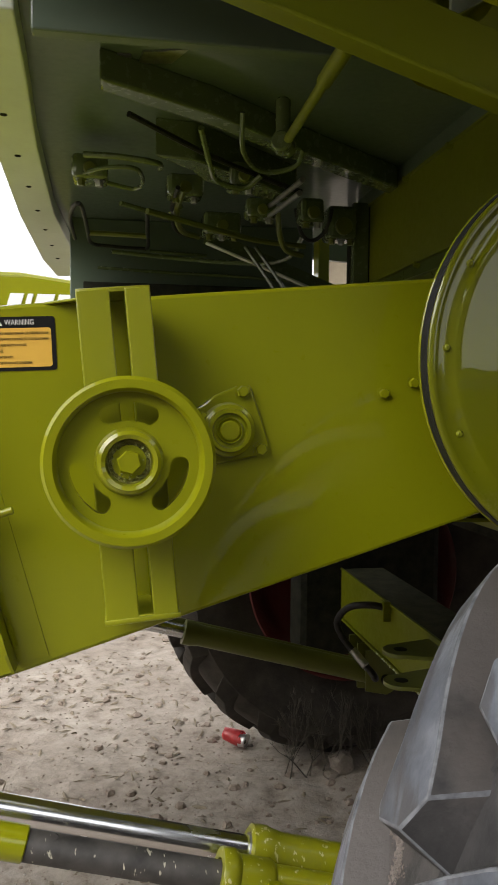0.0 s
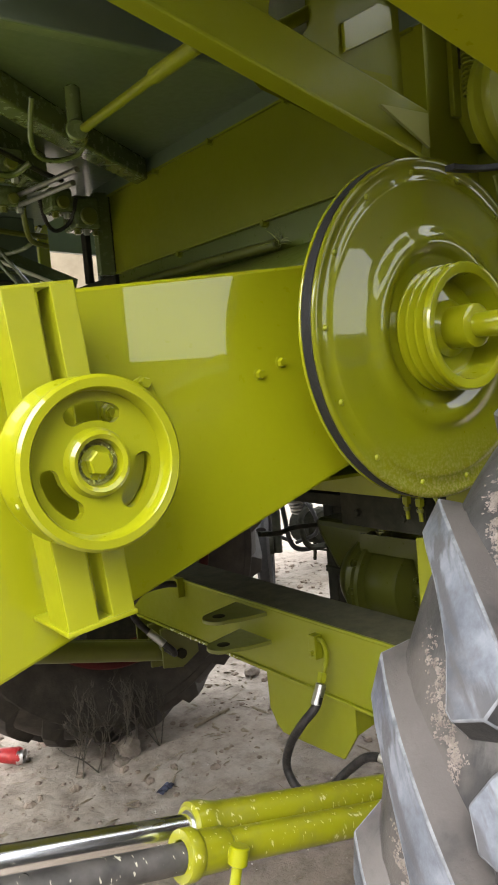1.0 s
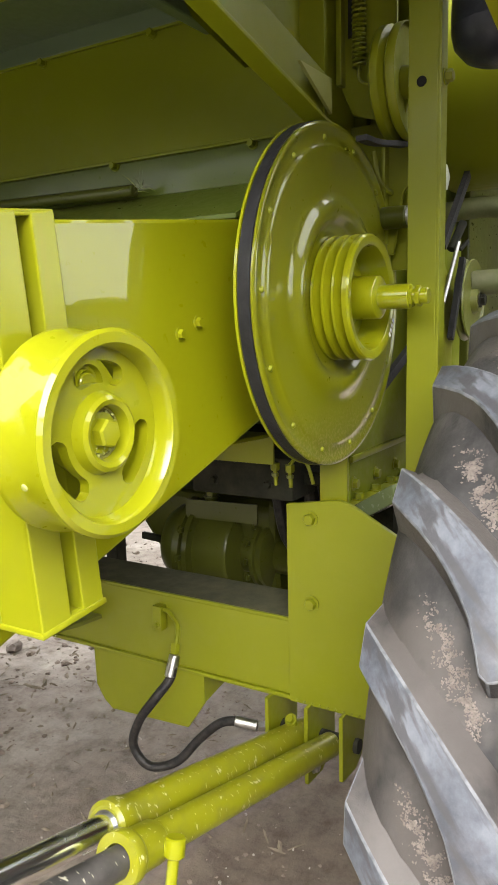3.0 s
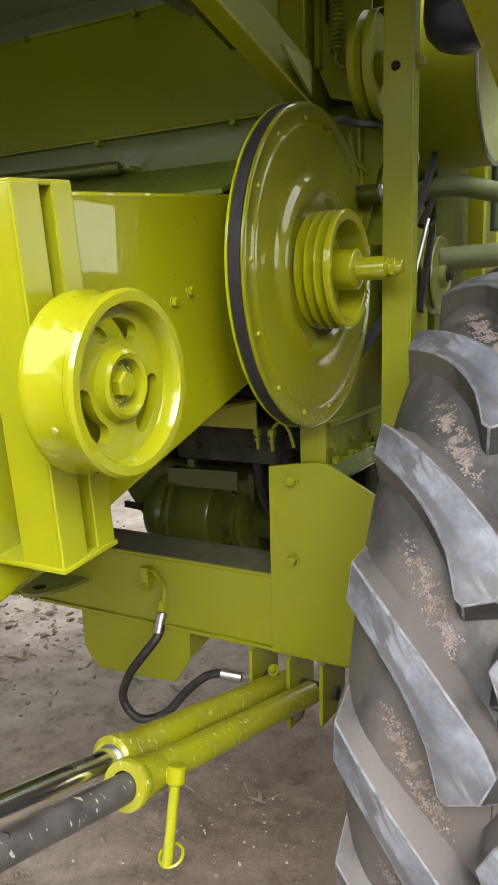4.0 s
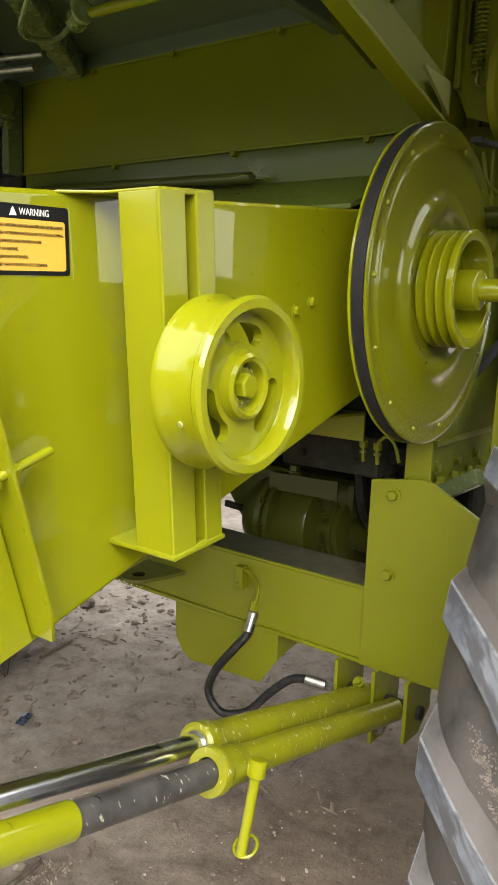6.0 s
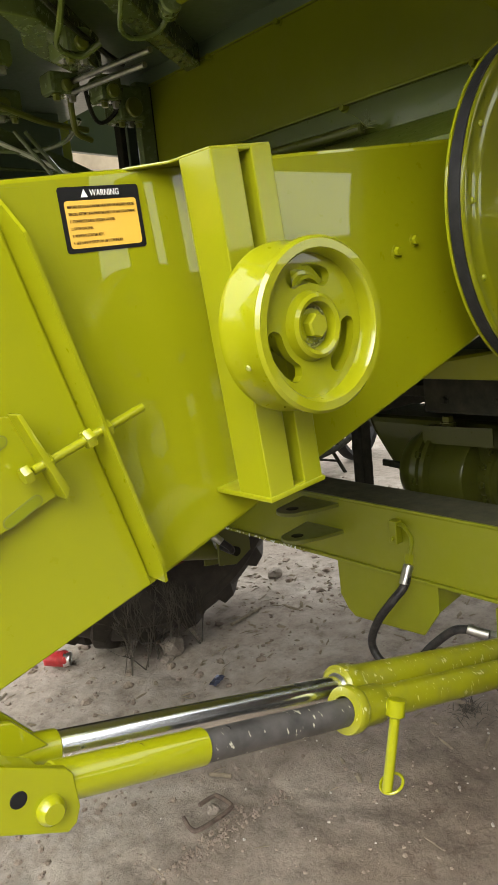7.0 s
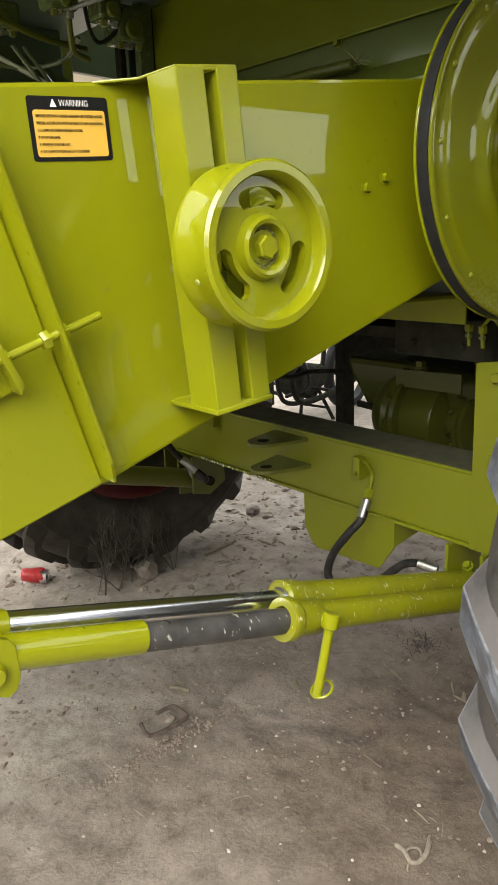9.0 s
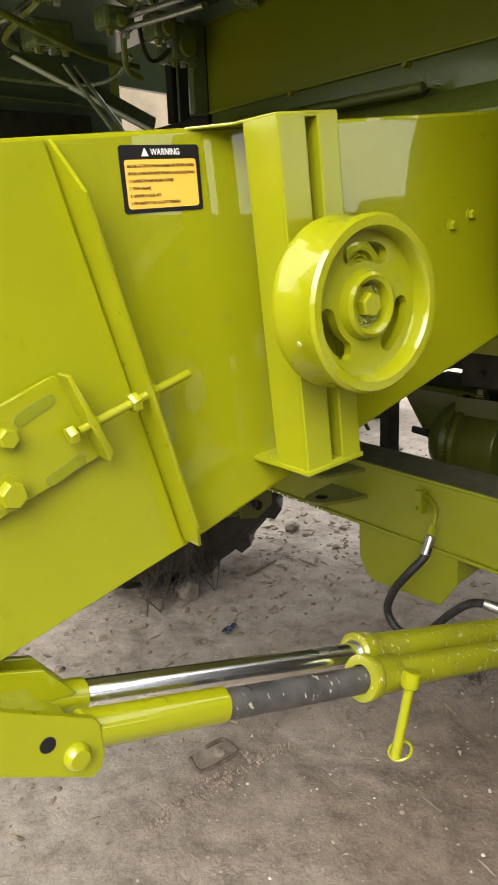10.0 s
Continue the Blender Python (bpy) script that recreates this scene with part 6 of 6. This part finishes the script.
def yard_litter():
    """A twisted root, a stick, a tuft of dead grass, pale pebbles and crumbs along a scrape."""
    rnd = random.Random(31)
    at = lambda x, y, h=0.006: Vector((x, y, lie(x, y) + h))
    root = thing("dry_root", at(0.64, 1.21, 0), "pale twisted dry root on the bare earth", "root")
    part("stem", tube([at(0.626, 1.262), at(0.622, 1.235, 0.010), at(0.612, 1.208, 0.008), at(0.625, 1.196, 0.007), at(0.652, 1.197, 0.012), at(0.676, 1.208, 0.016), at(0.694, 1.219, 0.010)], 0.0055, 8, 5), ROOT, root)
    part("shoot", tube([at(0.622, 1.232, 0.010), at(0.636, 1.226, 0.014), at(0.645, 1.212, 0.014), at(0.640, 1.200, 0.010)], 0.0028, 6, 4), ROOT, root)
    part("shoot", tube([at(0.614, 1.208, 0.008), at(0.602, 1.207, 0.006), at(0.592, 1.200, 0.004)], 0.0024, 6, 4), ROOT, root)
    solid("dry_stick", tube([at(0.583, 2.135), at(0.602, 2.108, 0.008), at(0.622, 2.082)], 0.0068, 8, 4), STRAW, (0.60, 2.11, 0.0), "short broken stick on the trodden earth", "stick")
    bm = bmesh.new()
    for k in range(90):
        a, q = rnd.uniform(0, 6.28), abs(rnd.gauss(0, 0.055))
        x, y = 1.37 + q * math.cos(a) * 1.4, 1.77 + q * math.sin(a)
        b, l = rnd.uniform(0, 6.28), rnd.uniform(0.02, 0.06)
        p, e = at(x, y, 0.0), at(x + l * math.cos(b), y + l * math.sin(b), rnd.uniform(0.0, 0.022))
        w = Vector((-math.sin(b), math.cos(b), 0)) * 0.0014
        m = (p + e) / 2 + Vector((0, 0, rnd.uniform(0.004, 0.014)))
        vs = [bm.verts.new(v) for v in (p - w, p + w, m + w, m - w, e)]
        bm.faces.new((vs[0], vs[1], vs[2], vs[3]))
        bm.faces.new((vs[3], vs[2], vs[4]))
    solid("dead_grass", bm, TWIG, (1.37, 1.77, 0.0), "flattened tuft of dark dead grass", "grass", kind="stuff", smooth=0)
    bm = bmesh.new()
    for k in range(150):
        x, y, q = rnd.uniform(-0.3, 1.5), rnd.uniform(1.05, 2.6), rnd.uniform(0.0012, 0.0042) * rnd.choice((1, 1, 1.5))
        m = Matrix.LocRotScale(at(x, y, 0.001), Euler((rnd.random() * 6, rnd.random() * 6, rnd.random() * 6)), (q * rnd.uniform(0.8, 1.6), q, q * 0.8))
        bmesh.ops.create_icosphere(bm, subdivisions=1, radius=1.0, matrix=m)
    solid("pebbles", bm, PEBBLE, (0.6, 1.8, 0.0), "small pale pebbles strewn over the earth", "pebbles", kind="stuff", smooth=0)
    bm = bmesh.new()
    for ax, ay, bx, by in RUTS[1:]:
        for k in range(130):
            t, q = rnd.random(), rnd.uniform(0.0015, 0.006)
            n_ = Vector((by - ay, ax - bx, 0)).normalized() * rnd.gauss(0.018, 0.012)
            x, y = ax + (bx - ax) * t + n_.x, ay + (by - ay) * t + n_.y
            m = Matrix.LocRotScale(at(x, y, 0.001), Euler((rnd.random() * 6, rnd.random() * 6, rnd.random() * 6)), (q * 1.3, q, q * 0.7))
            bmesh.ops.create_icosphere(bm, subdivisions=1, radius=1.0, matrix=m)
    solid("earth_crumbs", bm, CLOD, (0.4, 1.9, 0.0), "crumbs of earth turned up along a scrape", "earth", kind="stuff", smooth=0)


yard_litter()


def brushwood():
    """Dry thorn twigs caught against the far tyre."""
    rnd = random.Random(8)
    bm = bmesh.new()

    def twig(p, d, l, r, depth):
        q = p + d * l
        u = d.orthogonal().normalized()
        v = d.cross(u)
        a = [bm.verts.new(p + (u * math.cos(t) + v * math.sin(t)) * r) for t in (0, 2.1, 4.2)]
        b = [bm.verts.new(q + (u * math.cos(t) + v * math.sin(t)) * r * 0.6) for t in (0, 2.1, 4.2)]
        for i in range(3):
            bm.faces.new((a[i], b[i], b[(i + 1) % 3], a[(i + 1) % 3]))
        if depth:
            for _ in range(rnd.choice((2, 2, 3))):
                e = (d + Vector((rnd.gauss(0, 0.45), rnd.gauss(0.05, 0.16), rnd.gauss(0.25, 0.36)))).normalized()
                twig(p.lerp(q, rnd.uniform(0.45, 1)), e, l * rnd.uniform(0.52, 0.80), r * 0.68, depth - 1)

    for x0 in (0.76, 0.83, 0.91, 1.00, 1.09):
        for k in range(3):
            x, y = x0 + rnd.uniform(-0.02, 0.02), 2.890 + rnd.uniform(-0.02, 0.02)
            twig(Vector((x, y, lie(x, y) - 0.004)), Vector((rnd.gauss(0, 0.3), rnd.gauss(0.0, 0.08), 1)).normalized(), rnd.uniform(0.10, 0.16), 0.0034, 5)
    solid("dry_brushwood", bm, TWIG, (1.0, 3.1, 0), "tangle of dry thorn twigs against the far tyre", "brushwood", kind="stuff", smooth=0)


brushwood()


def motorcycle(at, yaw, steer):
    """Parked motorcycle with its front wheel turned, seen small under the harvester."""
    m = thing("motorcycle", at, "dark parked motorcycle standing in the yard beyond", "motorcycle")
    R = Matrix.Translation(at) @ Matrix.Rotation(radians(yaw), 4, "Z")
    S = R @ Matrix.Translation((0.50, 0, 0)) @ Matrix.Rotation(radians(steer), 4, "Z") @ Matrix.Translation((-0.50, 0, 0))
    T = lambda *p: R @ Vector(p)
    F = lambda *p: S @ Vector(p)
    for x, G, M in ((-0.63, T, R), (0.63, F, S)):
        ax = M.to_3x3() @ Vector((0, 1, 0))
        w = part("wheel", lathe([(0.245, -0.035), (0.28, -0.046), (0.305, -0.03), (0.312, 0), (0.305, 0.03), (0.28, 0.046), (0.245, 0.035)], G(x, 0, 0.31), ax, 40, True), BELT, m, "black motorcycle wheel")
        part("wheel_hub", rod(G(x, -0.06, 0.31), G(x, 0.06, 0.31), 0.06, 16), IRON, w)
        for k in range(10):
            a = 2 * math.pi * k / 10
            part("spoke", bar(G(x + 0.03 * math.cos(a), 0, 0.31 + 0.03 * math.sin(a)), G(x + 0.25 * math.cos(a), 0, 0.31 + 0.25 * math.sin(a)), 0.012, 0.012, ax), IRON, w)
        guard = [G(x + 0.335 * math.cos(radians(q)), 0, 0.31 + 0.335 * math.sin(radians(q))) for q in (range(150, 29, -20) if x > 0 else range(170, 49, -20))]
        part("mudguard", tube(guard, 0.034, 10, 3), BELT, m)
    eng = join(rod(T(0.02, -0.11, 0.33), T(0.02, 0.11, 0.33), 0.125, 20, cham=0.02), rod(T(-0.16, -0.08, 0.34), T(-0.16, 0.08, 0.34), 0.09, 18, cham=0.02))
    part("engine", eng, IRON, m)
    for k in range(6):
        z = 0.46 + 0.026 * k
        part("cooling_fin", rod(T(0.09 + 0.4 * (z - 0.46), 0, z), T(0.094 + 0.4 * (z - 0.46), 0, z + 0.012), 0.085, 16), ZINC, m)
    part("tank", lathe([(0.0, -0.25), (0.10, -0.2), (0.13, 0.0), (0.10, 0.22), (0.0, 0.27)], T(0.18, 0, 0.82), R.to_3x3() @ Vector((1, 0, 0.1)), 20), INK, m, "black fuel tank")
    part("seat", tube([T(-0.60, 0, 0.82), T(-0.3, 0, 0.80), T(-0.02, 0, 0.78)], 0.09, 12), BELT, m)
    for y in (-0.085, 0.085):
        part("fork", rod(F(0.63, y, 0.31), F(0.44, y, 0.98), 0.022, 12), ZINC, m)
        part("fork_slider", rod(F(0.645, y, 0.26), F(0.565, y, 0.54), 0.031, 12, cham=0.005), IRON, m)
        part("indicator", lathe([(0.0, -0.03), (0.03, -0.02), (0.035, 0.0), (0.02, 0.03), (0.0, 0.035)], F(0.52, y * 2.2, 0.80), S.to_3x3() @ Vector((1, 0, 0)), 14), AMBER, m)
    part("handlebar", tube([F(0.27, -0.36, 1.02), F(0.40, -0.15, 1.05), F(0.43, 0, 1.0), F(0.40, 0.15, 1.05), F(0.27, 0.36, 1.02)], 0.013, 8), BELT, m)
    part("headlamp", lathe([(0.0, -0.11), (0.07, -0.07), (0.09, 0.02), (0.085, 0.035), (0.0, 0.045)], F(0.56, 0, 0.86), S.to_3x3() @ Vector((1, 0, 0)), 24), ZINC, m, "chromed round headlamp")
    part("lamp_cowl", lathe([(0.095, -0.10), (0.125, -0.02), (0.12, 0.02), (0.09, -0.08)], F(0.54, 0, 0.86), S.to_3x3() @ Vector((1, 0, 0)), 24, True), INK, m)
    part("exhaust", tube([T(0.12, 0.10, 0.50), T(0.26, 0.12, 0.42), T(0.20, 0.14, 0.22), T(-0.10, 0.15, 0.21), T(-0.40, 0.16, 0.28)], 0.022, 10, 5), IRON, m)
    part("silencer", rod(T(-0.38, 0.16, 0.275), T(-0.85, 0.17, 0.40), 0.042, 16, cham=0.01), IRON, m)
    part("chain_case", tube([T(-0.63, -0.09, 0.31), T(-0.3, -0.09, 0.34), T(0.02, -0.09, 0.33)], 0.045, 8), BELT, m)
    part("frame_tube", tube([T(0.36, 0, 0.85), T(0.30, 0, 0.5), T(0.20, 0, 0.20), T(-0.18, 0, 0.19), T(-0.3, 0, 0.5), T(-0.34, 0, 0.78)], 0.018, 8), BELT, m)
    part("crash_bar", tube([T(0.30, -0.02, 0.62), T(0.33, -0.26, 0.55), T(0.28, -0.28, 0.36), T(0.20, -0.02, 0.24)], 0.014, 8), BELT, m)
    part("crash_bar", tube([T(0.30, 0.02, 0.62), T(0.33, 0.26, 0.55), T(0.28, 0.28, 0.36), T(0.20, 0.02, 0.24)], 0.014, 8), BELT, m)
    part("footrest", rod(T(0.0, -0.26, 0.28), T(0.0, 0.26, 0.28), 0.013, 8), BELT, m)
    for y in (-1, 1):
        part("stand", rod(T(-0.12, 0.07 * y, 0.25), T(-0.20, 0.16 * y, 0.0), 0.014, 8), IRON, m)
    part("stand_bar", rod(T(-0.17, -0.12, 0.10), T(-0.17, 0.12, 0.10), 0.010, 8), IRON, m)


motorcycle((3.30, 4.46, 0.0), 190, 40)


def second_harvester():
    """Another machine parked behind: its flank with white brand marks as plain strokes."""
    s = thing("parked_harvester", (-1.4, 6.3, 0.0), "second lime green harvester parked in the yard behind", "harvester")
    body = part("hood", plate([(-3.6, 0.9), (-0.05, 0.9), (0.10, 1.3), (0.10, 2.30), (-0.05, 2.33), (-0.6, 2.40), (-3.6, 2.42)], "y", 6.2, 7.6, 0.03), LIME, s)
    part("grille", box(0.09, 0.105, 6.3, 7.4, 1.5, 2.25, 0.004), INK, s)
    for k, (x, w) in enumerate(((-0.70, 0.10), (-0.57, 0.04), (-0.50, 0.13), (-0.34, 0.10), (-0.21, 0.11))):
        part("brand_stroke", plate([(x, 2.13), (x + w, 2.13), (x + w + 0.03, 2.235), (x + 0.03, 2.235)], "y", 6.190, 6.199), WHITE, s)
    for x in (-3.0, -0.75):
        w = part("wheel", lathe([(0.25, -0.12), (0.50, -0.17), (0.58, -0.1), (0.60, 0), (0.58, 0.1), (0.50, 0.17), (0.25, 0.12)], (x, 6.35, 0.60), (0, 1, 0), 48), TYRE, s)
        part("rim", lathe([(0.0, -0.05), (0.2, -0.06), (0.26, -0.12)], (x, 6.35, 0.6), (0, 1, 0), 32), RED, w)


second_harvester()


# ---- walls and roof added out of view to block sky; tan wall beyond ----
WALLM = rough_mat("rendered_wall", (0.05, 0.047, 0.038), (0.095, 0.09, 0.072), 3, 0.9, 0.4, 0.01)
TANW = rough_mat("tan_rendered_wall", (0.15, 0.125, 0.085), (0.22, 0.185, 0.13), 2.5, 0.9, 0.4, 0.01)
# unseen walls keep low sky off the bulkhead and out of reflections
solid("wall_west", box(-14.25, -14.0, -7.0, 12.0, -0.05, 5.0), WALLM, (-14.1, 0, 0), "unseen plain wall added to block low sky", "wall", kind="structure")
solid("wall_south", box(-13.9, 30, -5.25, -5.0, -0.05, 1.70), WALLM, (0, -5.1, 0), "unseen plain wall added to block low sky", "wall", kind="structure")
solid("wall_south", box(-8.0, 4.6, -7.25, -7.0, -0.05, 4.4), WALLM, (-2, -7.1, 0), "unseen tall wall added to darken reflections in the paint", "wall", kind="structure")
solid("wall_north", box(3.4, 18, 12.0, 12.3, -0.05, 5.2), TANW, (10, 12.1, 0), "tan rendered building wall beyond the machine", "wall", kind="structure")
# unseen roof and end wall, added to darken reflections on the sheave
SHEET = rough_mat("dark_roof_sheet", (0.05, 0.048, 0.042), (0.10, 0.095, 0.085), 2, 0.8, 0.3, 0.01)
solid("wall_east", box(20.0, 20.25, -14.0, 0.6, -0.05, 4.6), WALLM, (20.1, -7, 0), "unseen wall added under the end of the dark roof", "wall", kind="structure")
solid("ceiling", box(5.5, 20.25, -14.0, 0.6, 4.6, 4.72), SHEET, (10, -7, 4.6), "unseen dark roof added to block sky beside the machine", "ceiling", kind="structure")
